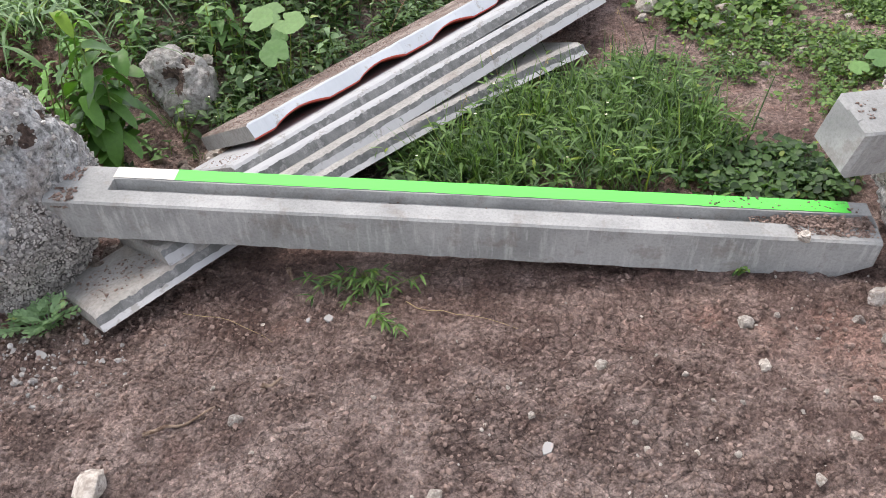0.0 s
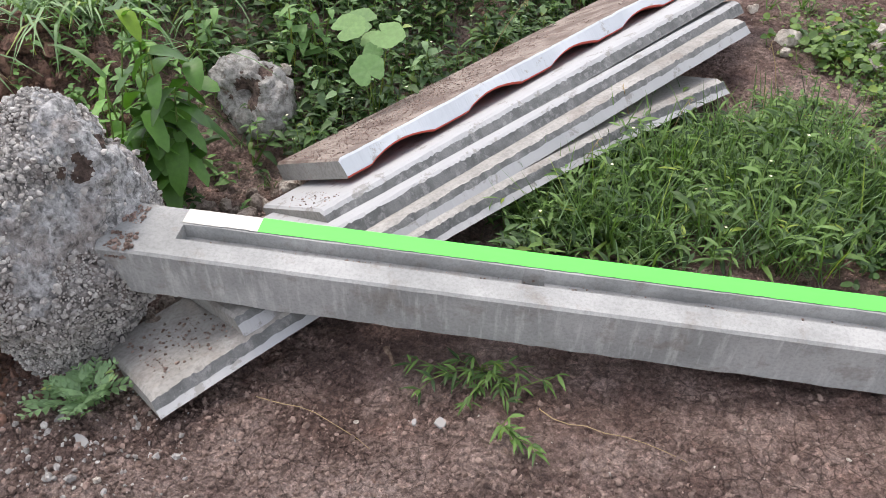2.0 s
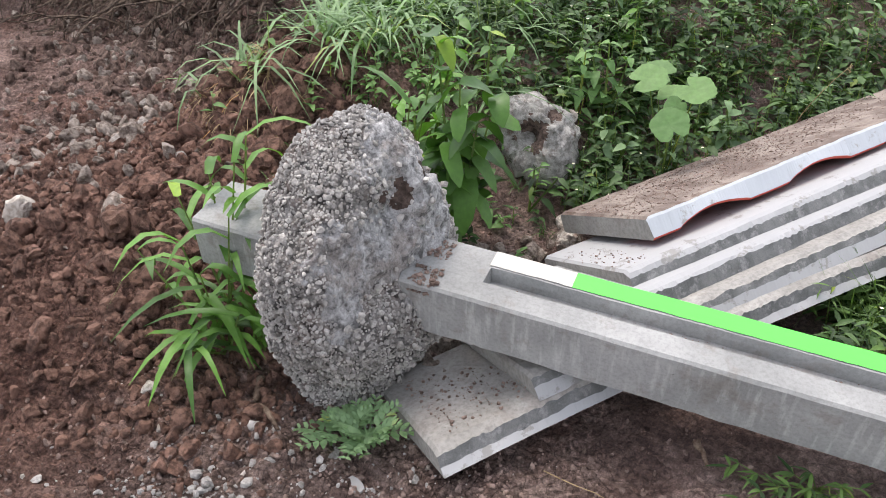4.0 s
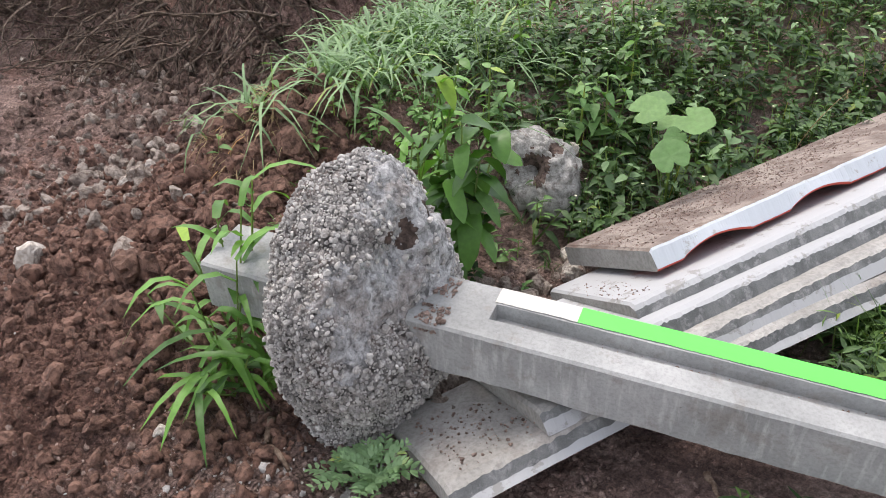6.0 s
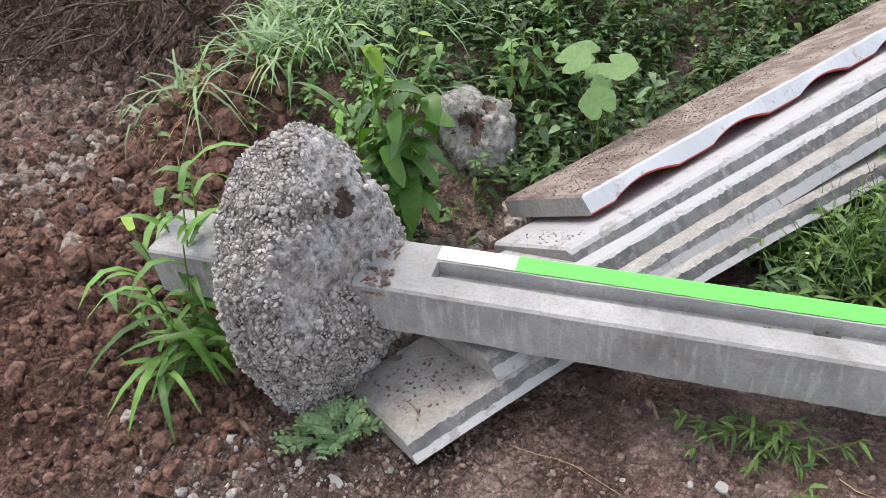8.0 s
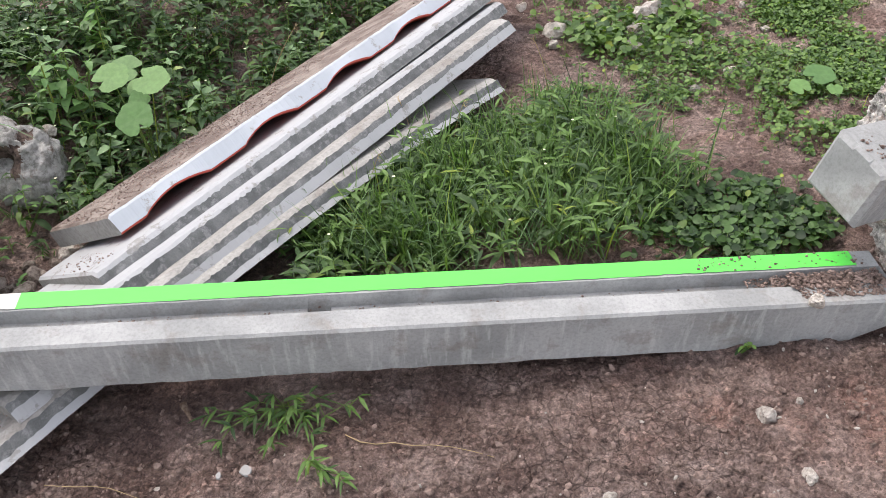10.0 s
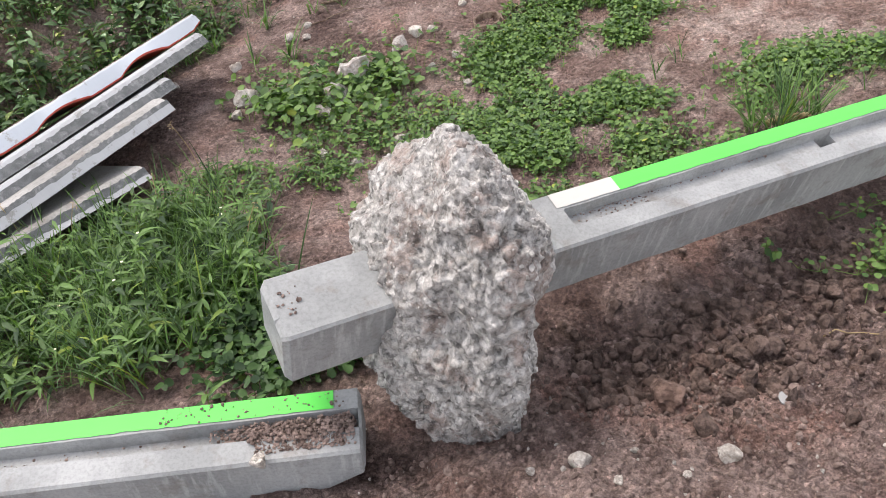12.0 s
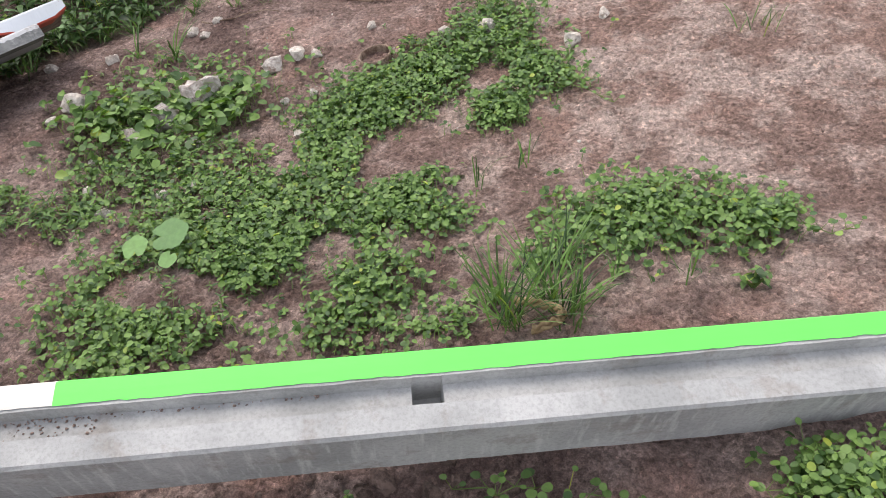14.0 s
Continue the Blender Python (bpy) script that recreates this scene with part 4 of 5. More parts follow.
# ---- plants ----
SHAPES = {
    "round": ((0.0, 0.10), (0.15, 0.70), (0.5, 1.0), (0.85, 0.72), (1.0, 0.12)),
    "ovate": ((0.0, 0.08), (0.25, 0.9), (0.55, 0.85), (0.82, 0.45), (1.0, 0.02)),
    "lance": ((0.0, 0.12), (0.3, 0.95), (0.65, 0.7), (1.0, 0.02)),
    "blade": ((0.0, 0.7), (0.25, 1.0), (0.5, 0.9), (0.75, 0.6), (1.0, 0.03)),
    "stalk": ((0.0, 1.0), (0.5, 0.8), (1.0, 0.5)),
}


class Sprouts:
    """Collects leaves and stalks for one mesh."""

    def __init__(self):
        self.v, self.f, self.m = [], [], []

    def leaf(self, base, way, length, width, shape="ovate", droop=0.3, fold=0.25, slot=0, twist=0.0, up=(0, 0, 1)):
        way = Vector(way).normalized()
        side = way.cross(Vector(up))
        if side.length < 1e-3:
            side = Vector((1, 0, 0))
        side.normalize()
        if twist:
            side = Matrix.Rotation(twist, 3, way) @ side
        nrm = side.cross(way)
        o = len(self.v)
        st = SHAPES[shape]
        for t, w in st:
            c = Vector(base) + way * length * t - Vector((0, 0, 1)) * droop * length * t * t
            hw = w * width * 0.5
            self.v += [tuple(c - side * hw + nrm * fold * hw), tuple(c), tuple(c + side * hw + nrm * fold * hw)]
        for i in range(len(st) - 1):
            a = o + 3 * i
            self.f += [(a, a + 1, a + 4, a + 3), (a + 1, a + 2, a + 5, a + 4)]
            self.m += [slot, slot]

    def build(self, name, materials, parent=None):
        return raw(name, self.v, self.f, materials, parent, slots=self.m)


def bounded(g, k=2.0):
    return max(-k, min(k, g))


def spread(rnd, blobs):
    x, y, r = rnd.choice(blobs)
    if rnd.random() < 0.22:
        r *= 1.7
    return x + r * 0.62 * bounded(rnd.gauss(0, 1)), y + r * 0.62 * bounded(rnd.gauss(0, 1))


BLOCKED = ((post_a, ma, -0.66, L1, 0.163), (post_b, mb, 0.0, 2.85, 0.152))


def free(x, y, z):
    for _, m, x0, x1, w in BLOCKED:
        q = m.inverted() @ Vector((x, y, z))
        if x0 < q.x < x1 and -0.01 < q.y < w + 0.015:
            return False
    return (Vector((x - 1.80, y - 2.505)).length > 0.24) and (Vector((x + 0.83, y - 2.245)).length > 0.24)


def carpet(name, blobs, count, seed, material, size, tall, label, gap=0.0):
    """Low creeping plants with rounded leaves in twos and threes."""
    rnd, sp = random.Random(seed), Sprouts()
    for _ in range(count):
        x, y = spread(rnd, blobs)
        if noise.noise(Vector((x * 5, y * 5, seed))) < gap or not free(x, y, 0.1):
            continue
        z = height(x, y)
        h = tall * (0.25 + rnd.random() ** 1.5 * 0.75)
        az = rnd.uniform(0, 6.28)
        lean = Vector((math.cos(az), math.sin(az), 0)) * 0.5 * h
        top = Vector((x, y, z + h)) + lean
        sp.leaf((x, y, z), (lean.x, lean.y, h), (lean + Vector((0, 0, h))).length, 0.0025, "stalk", 0, 0, 1)
        for k in range(rnd.choice((1, 2, 3, 3))):
            a = az + k * 2.1 + rnd.uniform(-0.3, 0.3)
            s = rnd.uniform(*size)
            sp.leaf(top, (math.cos(a), math.sin(a), rnd.uniform(-0.35, 0.65)), s, s * rnd.uniform(0.7, 1.05), "round", rnd.uniform(0.0, 0.3), rnd.uniform(0.05, 0.5), 0, rnd.uniform(-0.8, 0.8))
    return tagged(sp.build(name, [material, STEM]), label, "ground cover", kind="stuff")


CARPET = [(1.39, 4.22, .21), (1.49, 3.85, .22), (1.82, 3.75, .20), (1.87, 3.51, .19), (2.07, 3.64, .18), (1.79, 3.27, .16), (1.95, 3.13, .13), (2.09, 3.40, .15), (2.14, 3.87, .16), (2.25, 3.55, .17),
          (2.41, 3.39, .14), (2.06, 4.14, .12), (2.11, 4.29, .12), (2.21, 4.27, .12), (2.28, 4.42, .15), (2.43, 4.52, .15), (2.60, 4.45, .12), (2.59, 4.22, .07), (2.43, 4.72, .13), (2.40, 3.75, .10)]
carpet("creeping_weeds", CARPET, 11500, 41, LEAF_CARPET, (0.008, 0.020), 0.042, "creeping green ground cover with small rounded leaves", -0.22)
EDGE = [(2.48, 3.28, .11), (2.34, 3.26, .08), (2.69, 3.31, .09), (2.85, 3.55, .07), (1.23, 3.64, .10), (1.45, 3.60, .10), (1.10, 3.62, .08), (2.75, 4.38, .06), (2.55, 3.68, .06)]
carpet("creeping_weeds", EDGE, 1100, 42, LEAF_CARPET, (0.008, 0.018), 0.03, "thin straggling ground cover with small rounded leaves", -0.3)
carpet("creeping_weeds", [(2.93, 3.72, .11), (3.08, 3.74, .12), (3.21, 3.79, .11), (3.01, 3.64, .10), (3.27, 3.71, .08), (3.05, 3.80, .09), (3.36, 3.76, .05)], 1300, 43, LEAF_CARPET, (0.009, 0.020), 0.045, "bright creeping vine patch with rounded leaves", -0.3)
carpet("creeping_weeds", [(1.20, 2.75, .10), (1.32, 2.78, .11), (1.43, 2.74, .11), (1.52, 2.70, .09), (1.45, 2.86, .07), (1.20, 2.87, .10), (1.34, 2.62, .08), (1.55, 2.60, .06)], 1000, 44, LEAF_DARK, (0.015, 0.030), 0.06, "dark clover-like ground cover beside the post", -0.4)
carpet("creeping_weeds", [(1.39, 4.15, .16), (1.50, 4.0, .15), (1.25, 4.05, .12), (1.6, 4.2, .12)], 420, 45, LEAF_CARPET, (0.018, 0.04), 0.09, "broad-leaved weeds growing through cement rubble", -0.3)


def thicket(name, where, count, seed, material, leaf_len, leaf_wid, tall, label, shape="lance", per=(4, 8), category="weeds", gap=-0.35, upright=0.25, flowers=0.0):
    """Leafy upright weeds: a stalk with leaves set along it. where(rnd) gives x, y."""
    rnd, sp = random.Random(seed), Sprouts()
    for _ in range(count):
        x, y = where(rnd)
        if noise.noise(Vector((x * 3, y * 3, seed))) < gap or not free(x, y, 0.1):
            continue
        z = height(x, y) - 0.005
        h = tall * rnd.uniform(0.35, 1.0) * (0.85 + 0.75 * noise.noise(Vector((x * 5, y * 5, seed + 3))))
        az = rnd.uniform(0, 6.28)
        tip = Vector((math.cos(az) * upright * h, math.sin(az) * upright * h, h))
        sp.leaf((x, y, z), tip, tip.length, 0.004, "stalk", 0.0, 0, 1)
        n = rnd.randint(*per)
        for k in range(n):
            t = 0.25 + 0.75 * (k + 1) / n
            a = az + k * 2.4 + rnd.uniform(-0.4, 0.4)
            s = rnd.uniform(*leaf_len) * (1.1 - 0.35 * t)
            sp.leaf(Vector((x, y, z)) + tip * t, (math.cos(a), math.sin(a), rnd.uniform(0.0, 0.7)), s, s * rnd.uniform(*leaf_wid), shape, rnd.uniform(0.1, 0.6), rnd.uniform(0.1, 0.6), 0, rnd.uniform(-0.5, 0.5))
        if rnd.random() < flowers:
            for k in range(5):
                a = k * 1.257
                sp.leaf(Vector((x, y, z)) + tip * 1.03, (math.cos(a), math.sin(a), 0.3), 0.005, 0.0045, "round", 0, 0.1, 2)
    return tagged(sp.build(name, [material, STEM, PETAL]), label, category, kind="stuff")


def band(rnd):
    """Just behind the stacked panels, on the rising bank."""
    u, v = rnd.uniform(0.0, 3.6), rnd.random() ** 1.3 * 1.9 + 0.03
    return -0.55 + 0.604 * u - 0.797 * v, 3.02 + 0.797 * u + 0.604 * v


def near_band(rnd):
    while True:
        u, v = rnd.uniform(0.05, 2.4), rnd.random() * 0.9 + 0.02
        x, y = -0.55 + 0.604 * u - 0.797 * v, 3.02 + 0.797 * u + 0.604 * v
        if not (x < -0.58 and y < 3.30) and math.hypot(x + 0.36, y - 3.22) > 0.12:
            return x, y


thicket("weed_thicket", near_band, 820, 51, LEAF_DARK, (0.04, 0.085), (0.32, 0.5), 0.20, "dense dark green weeds behind the panel stack", flowers=0.05)
thicket("weed_thicket", band, 760, 52, LEAF_DARK, (0.035, 0.075), (0.28, 0.45), 0.17, "dense green weeds covering the bank", flowers=0.06, gap=-0.15)
GRASS = [(.28, 2.83, .09), (.41, 2.94, .13), (.54, 3.05, .15), (.66, 3.18, .15), (.80, 3.12, .17), (.93, 3.03, .16), (1.06, 2.94, .13), (1.18, 3.01, .09), (1.11, 3.22, .11), (.74, 2.84, .15), (.96, 2.79, .12), (.52, 2.78, .11), (.9, 3.3, .12)]
thicket("meadow_weeds", lambda r: spread(r, GRASS), 560, 53, LEAF_GRASS, (0.04, 0.10), (0.13, 0.26), 0.20, "bright green narrow-leaved weeds and grass by the post", per=(5, 9), gap=-0.5, flowers=0.03)
thicket("meadow_weeds", lambda r: spread(r, [(.28, 2.83, .09), (.45, 2.8, .1), (.2, 2.65, .06), (.1, 2.62, .06), (.7, 3.4, .06), (.45, 3.2, .05)]), 130, 54, LEAF_DARK, (0.04, 0.08), (0.2, 0.35), 0.14, "dark weeds in the shade of the lowest panel")
thicket("meadow_weeds", lambda r: spread(r, [(1.02, 3.45, .07), (1.2, 3.5, .08), (1.35, 3.57, .08), (1.0, 3.58, .06)]), 120, 55, LEAF_GRASS, (0.025, 0.05), (0.15, 0.3), 0.08, "sparse short weeds at the edge of bare earth")


def grasses(name, where, count, seed, length, width, label, material=LEAF_GRASS, spread_=0.6, category="grass", droop=(0.25, 0.8), kind="stuff", blades=(5, 11)):
    rnd, sp = random.Random(seed), Sprouts()
    for _ in range(count):
        x, y = where(rnd)
        if not free(x, y, 0.1):
            continue
        z = height(x, y) - 0.005
        for k in range(rnd.randint(*blades)):
            a = rnd.uniform(0, 6.28)
            sp.leaf((x + rnd.gauss(0, 0.008), y + rnd.gauss(0, 0.008), z), (math.cos(a) * spread_, math.sin(a) * spread_, rnd.uniform(0.6, 1.3)), rnd.uniform(*length), rnd.uniform(*width), "blade", rnd.uniform(*droop), 0.3, 0, 0)
    return tagged(sp.build(name, [material]), label, category, kind=kind)


grasses("meadow_grass", lambda r: spread(r, GRASS), 300, 61, (0.14, 0.34), (0.003, 0.006), "thin upright grass among the weeds", droop=(0.1, 0.4), spread_=0.45, blades=(3, 6))
grasses("meadow_grass", lambda r: spread(r, GRASS), 200, 68, (0.12, 0.3), (0.002, 0.005), "pale wispy grass among the weeds", LEAF_GREY, droop=(0.1, 0.6), spread_=0.55, blades=(2, 5))
grasses("bank_grass", lambda r: (r.gauss(-1.55, 0.28), r.gauss(3.75, 0.28)), 150, 62, (0.28, 0.55), (0.007, 0.014), "long arching grass on the crest of the bank", LEAF_GREY, spread_=0.8, droop=(0.5, 1.1))
grasses("bank_grass", lambda r: (r.uniform(-1.9, 1.5), r.uniform(4.4, 6.8)), 260, 63, (0.12, 0.3), (0.004, 0.009), "tall grass among weeds further up the bank")
grasses("bank_grass", lambda r: (r.gauss(-1.25, 0.22), r.gauss(3.25, 0.22)), 70, 64, (0.06, 0.14), (0.003, 0.006), "short grass and sprigs on the bare bank")
thicket("bank_weeds", lambda r: (r.gauss(-1.15, 0.2), r.gauss(3.1, 0.2)), 110, 65, LEAF_PALE, (0.03, 0.06), (0.4, 0.6), 0.13, "fresh pale green seedlings on the bank", "ovate")
thicket("bank_weeds", lambda r: (r.gauss(-0.95, 0.3), r.gauss(3.7, 0.35)), 170, 66, LEAF_DARK, (0.04, 0.07), (0.35, 0.5), 0.16, "mixed green weeds on the bank", flowers=0.1)
grasses("far_grass", lambda r: (r.uniform(-7, -2.5), r.uniform(5.0, 9)), 420, 67, (0.2, 0.5), (0.006, 0.014), "dark rough grass on the far bank", LEAF_DARK)

grasses("thicket_grass", near_band, 170, 71, (0.10, 0.24), (0.003, 0.007), "thin grass blades among the weeds", blades=(2, 5), spread_=0.5)
thicket("pale_weeds", near_band, 170, 72, LEAF_GREY, (0.04, 0.08), (0.35, 0.55), 0.24, "taller grey-green weeds among the thicket", per=(5, 9), gap=-0.1, flowers=0.4)
thicket("pale_weeds", band, 200, 73, LEAF_GRASS, (0.04, 0.07), (0.3, 0.5), 0.20, "lighter green weeds on the bank", per=(5, 9), gap=0.0, flowers=0.3)


thicket("carpet_sprigs", lambda r: spread(r, CARPET), 520, 74, LEAF_GRASS, (0.015, 0.03), (0.2, 0.4), 0.07, "small upright sprigs in the ground cover", per=(4, 7), gap=-0.1)

# ---- single plants, leaf by leaf ----


def one_leaf(parent, base, way, length, width, shape, material, droop=0.3, fold=0.25, twist=0.0, name="leaf"):
    sp = Sprouts()
    sp.leaf(base, way, length, width, shape, droop, fold, 0, twist)
    return sp.build(name, [material], parent)


def stalk(parent, a, b, width, material=STEM, name="stem"):
    sp = Sprouts()
    d = Vector(b) - Vector(a)
    for k in range(3):
        sp.leaf(a, d, d.length, width, "stalk", 0.0, 0.0, 0, k * 1.05, (0.1, 0.2, 1) if abs(d.normalized().z) < 0.99 else (1, 0, 0))
    return sp.build(name, [material], parent)


def lobed(parent, centre, tilt, az, r, material):
    """A large rounded leaf with a wavy rim, a notch at the stalk and sunken veins."""
    V, F = [(0, 0, 0)], []
    n = 40
    for ring, k in ((0.35, 0.02), (0.7, 0.0), (1.0, -0.06)):
        for i in range(n):
            a = 2 * math.pi * i / n
            notch = 1 - 0.55 * math.exp(-((a - math.pi) / 0.22) ** 2)
            rr = r * ring * notch * (1 + 0.05 * math.sin(5 * a + az) + (0.03 * math.sin(17 * a) if ring == 1.0 else 0))
            vein = 0.012 * math.cos(7 * a)
            V.append((rr * math.cos(a), rr * math.sin(a), r * (k + 0.25 * ring * ring * 0.4 + vein * ring)))
    for i in range(n):
        j = (i + 1) % n
        F.append((0, 1 + i, 1 + j))
        for q in range(2):
            F.append((1 + q * n + i, 1 + (q + 1) * n + i, 1 + (q + 1) * n + j, 1 + q * n + j))
    ob = raw("leaf", V, F, material, parent)
    ob.matrix_local = Matrix.Translation(centre) @ pose(0, 0, 0, tilt) @ Matrix.Rotation(az, 4, "Z")
    return ob


def mallow(x, y, leaves, label):
    z = height(x, y)
    plant = empty("broadleaf_plant", Matrix.Translation((x, y, z)))
    for (lx, ly, lz), tilt, az, r in leaves:
        c = Vector((lx - x, ly - y, lz - z))
        stem = stalk(plant, (0, 0, 0), c, 0.006)
        lobed(stem, c, tilt, az, r, LEAF_PALE)
    return tagged(plant, label, "plant", "broadleaf plants")


mallow(-0.38, 3.40, [((-0.47, 3.464, 0.307), 28, 0.6, 0.060), ((-0.305, 3.356, 0.329), 25, -0.5, 0.058), ((-0.35, 3.249, 0.252), 38, 2.2, 0.058), ((-0.40, 3.50, 0.25), 25, 1.2, 0.045), ((-0.47, 3.60, 0.28), 25, 3.0, 0.06), ((-0.36, 3.36, 0.27), 40, 4.0, 0.035)],
       "weed with large pale round leaves behind the panels")
mallow(1.86, 3.44, [((1.873, 3.449, 0.115), 15, 0.4, 0.052), ((1.79, 3.40, 0.10), 20, 2.0, 0.036), ((1.90, 3.38, 0.09), 22, 4.5, 0.026)], "small weed with pale round leaves in the ground cover")


def leafy(x, y, stems, material, leaf, wide, label, name="leafy_plant", shape="ovate", seed=1, group="leafy plants", pairs=6, hang=0.5):
    """stems: tip offsets from the base."""
    rnd = random.Random(seed)
    z = height(x, y)
    plant = empty(name, Matrix.Translation((x, y, z)))
    for tip in stems:
        stem = stalk(plant, (0, 0, 0), tip, 0.009)
        t_ = Vector(tip)
        for k in range(pairs):
            t = 0.22 + 0.78 * (k + 1) / pairs
            a0 = rnd.uniform(0, 6.28)
            for side in (0, math.pi):
                a = a0 + side + rnd.uniform(-0.4, 0.4)
                ln = leaf * rnd.uniform(0.7, 1.15) * (1.1 - 0.4 * t)
                one_leaf(stem, t_ * t, (math.cos(a), math.sin(a), rnd.uniform(-0.2, 0.5)), ln, ln * wide, shape, material, rnd.uniform(0.2, hang + 0.3), rnd.uniform(0.1, 0.4), rnd.uniform(-0.5, 0.5))
    return tagged(plant, label, "plant", group)


leafy(-0.86, 2.84, [(0.04, -0.05, 0.52), (0.10, 0.05, 0.46), (-0.05, 0.0, 0.62), (0.0, -0.08, 0.36), (0.09, -0.05, 0.42)], LEAF_OVAL, 0.13, 0.66, "leafy dark green shrub with drooping oval leaves behind the footing", shape="round", seed=5, pairs=6, hang=0.9)
leafy(-1.02, 2.90, [(0.16, -0.02, 0.62), (0.10, 0.08, 0.50), (-0.03, -0.03, 0.36)], LEAF_BROAD, 0.085, 0.6, "tall leafy weed with bright oval leaves", seed=6, pairs=6)
leafy(-0.72, 3.08, [(0.02, -0.02, 0.16), (0.08, 0.03, 0.12)], LEAF_DARK, 0.07, 0.4, "small weed growing beside the boulder", seed=7, pairs=4, shape="lance")
leafy(-1.25, 2.88, [(0.02, -0.02, 0.2), (-0.06, 0.0, 0.16), (0.07, 0.02, 0.15)], LEAF_PALE, 0.06, 0.5, "yellow-green seedling on the red bank", seed=8, pairs=4)
leafy(-1.13, 2.70, [(0.0, 0.0, 0.30), (-0.06, 0.03, 0.24), (0.06, 0.02, 0.22)], LEAF_GREY, 0.075, 0.62, "grey-green oval-leaved weed behind the footing", seed=21, pairs=4, shape="round")
leafy(-1.22, 2.78, [(0.0, 0.0, 0.26), (-0.07, -0.02, 0.20), (0.05, 0.04, 0.22)], LEAF_PALE, 0.055, 0.5, "yellow-green seedling on the red bank", seed=22, pairs=5)
leafy(-1.08, 3.02, [(0.0, 0.0, 0.26), (0.07, 0.0, 0.2)], LEAF_PALE, 0.07, 0.62, "pale green weed on the bank", seed=23, pairs=4)
leafy(-0.62, 3.52, [(0.0, 0.0, 0.30), (0.07, 0.0, 0.26), (-0.06, 0.03, 0.24)], LEAF_PALE, 0.085, 0.62, "pale green weed on the bank", seed=24, pairs=4)
leafy(-0.98, 3.35, [(0.02, -0.02, 0.25), (0.08, 0.02, 0.2)], LEAF_PALE, 0.07, 0.6, "pale green weed on the bank", seed=9, pairs=4)
bank_rnd = random.Random(91)
for k in range(16):
    bx, by = near_band(bank_rnd)
    tall = bank_rnd.uniform(0.14, 0.26)
    leafy(bx, by, [(bank_rnd.uniform(-0.05, 0.05), bank_rnd.uniform(-0.06, 0.04), tall), (bank_rnd.uniform(-0.09, 0.09), bank_rnd.uniform(-0.08, 0.05), tall * 0.8)], (LEAF_GREY, LEAF_BROAD, LEAF_PALE, LEAF_DARK)[k % 4],
          bank_rnd.uniform(0.05, 0.085), bank_rnd.uniform(0.4, 0.6), ("grey-green", "bright green", "pale green", "dark green")[k % 4] + " leafy weed among the thicket on the bank", seed=100 + k, pairs=4)
leafy(1.205, 2.255, [(0.0, -0.02, 0.035), (0.02, -0.015, 0.03)], LEAF_GRASS, 0.024, 0.7, "tiny seedling at the foot of the post", "seedling", seed=10, pairs=2, group="seedlings")
leafy(3.33, 3.53, [(0.0, 0.0, 0.05), (0.02, -0.01, 0.04), (-0.03, 0.0, 0.03)], LEAF_GRASS, 0.035, 0.8, "small seedling on bare earth", "seedling", seed=12, pairs=2, group="seedlings")
leafy(2.62, 2.84, [(0.0, 0.0, 0.05), (0.02, -0.03, 0.03)], LEAF_CARPET, 0.022, 0.9, "small vine seedling beside the second post", "seedling", "round", seed=13, pairs=3, group="seedlings")


def blade_clump(x, y, count, length, width, material, label, seed, spread_=0.7, droop=(0.3, 0.9), name="grass_clump", group="grass clumps", lean=(0, 0)):
    rnd = random.Random(seed)
    clump = empty(name, Matrix.Translation((x, y, height(x, y) - 0.005)))
    for k in range(count):
        a = rnd.uniform(0, 6.28)
        b = (rnd.gauss(0, 0.014), rnd.gauss(0, 0.014), rnd.uniform(0, 0.04))
        one_leaf(clump, b, (math.cos(a) * spread_ + lean[0], math.sin(a) * spread_ + lean[1], rnd.uniform(0.5, 1.4)), rnd.uniform(*length), rnd.uniform(*width), "blade", material, rnd.uniform(*droop), 0.3, 0, "blade")
    return tagged(clump, label, "grass", group)


def cane(x, y, tips, seed, label):
    """Broad-bladed grass with upright canes and arching blades."""
    rnd = random.Random(seed)
    plant = empty("broad_grass", Matrix.Translation((x, y, height(x, y) - 0.005)))
    for tip in tips:
        stem = stalk(plant, (0, 0, 0), tip, 0.007)
        t_ = Vector(tip)
        for k in range(6):
            t = 0.25 + 0.75 * k / 5
            a = rnd.uniform(0, 6.28)
            one_leaf(stem, t_ * t, (math.cos(a) * 0.8, math.sin(a) * 0.8, rnd.uniform(0.3, 1.1)), rnd.uniform(0.15, 0.28), rnd.uniform(0.016, 0.026), "blade", LEAF_BROAD, rnd.uniform(0.4, 1.1), 0.35, 0, "blade")
    return tagged(plant, label, "grass", "broad grasses")


cane(-1.14, 2.12, [(-0.02, -0.02, 0.24), (0.05, 0.03, 0.38), (-0.20, -0.02, 0.26), (0.10, -0.05, 0.18), (-0.02, -0.08, 0.14), (0.03, 0.10, 0.48), (-0.08, 0.0, 0.30), (0.0, -0.12, 0.10)], 3, "bright broad-bladed grass clump beside the pebbly footing")
cane(-1.16, 2.20, [(-0.04, 0.03, 0.42), (0.06, 0.06, 0.52), (-0.12, 0.0, 0.36), (0.02, 0.10, 0.46)], 14, "tall broad-bladed grass beside the pebbly footing")
cane(-1.05, 2.16, [(0.02, -0.06, 0.12), (0.04, 0.02, 0.22)], 4, "broad-bladed grass shoot beside the footing")
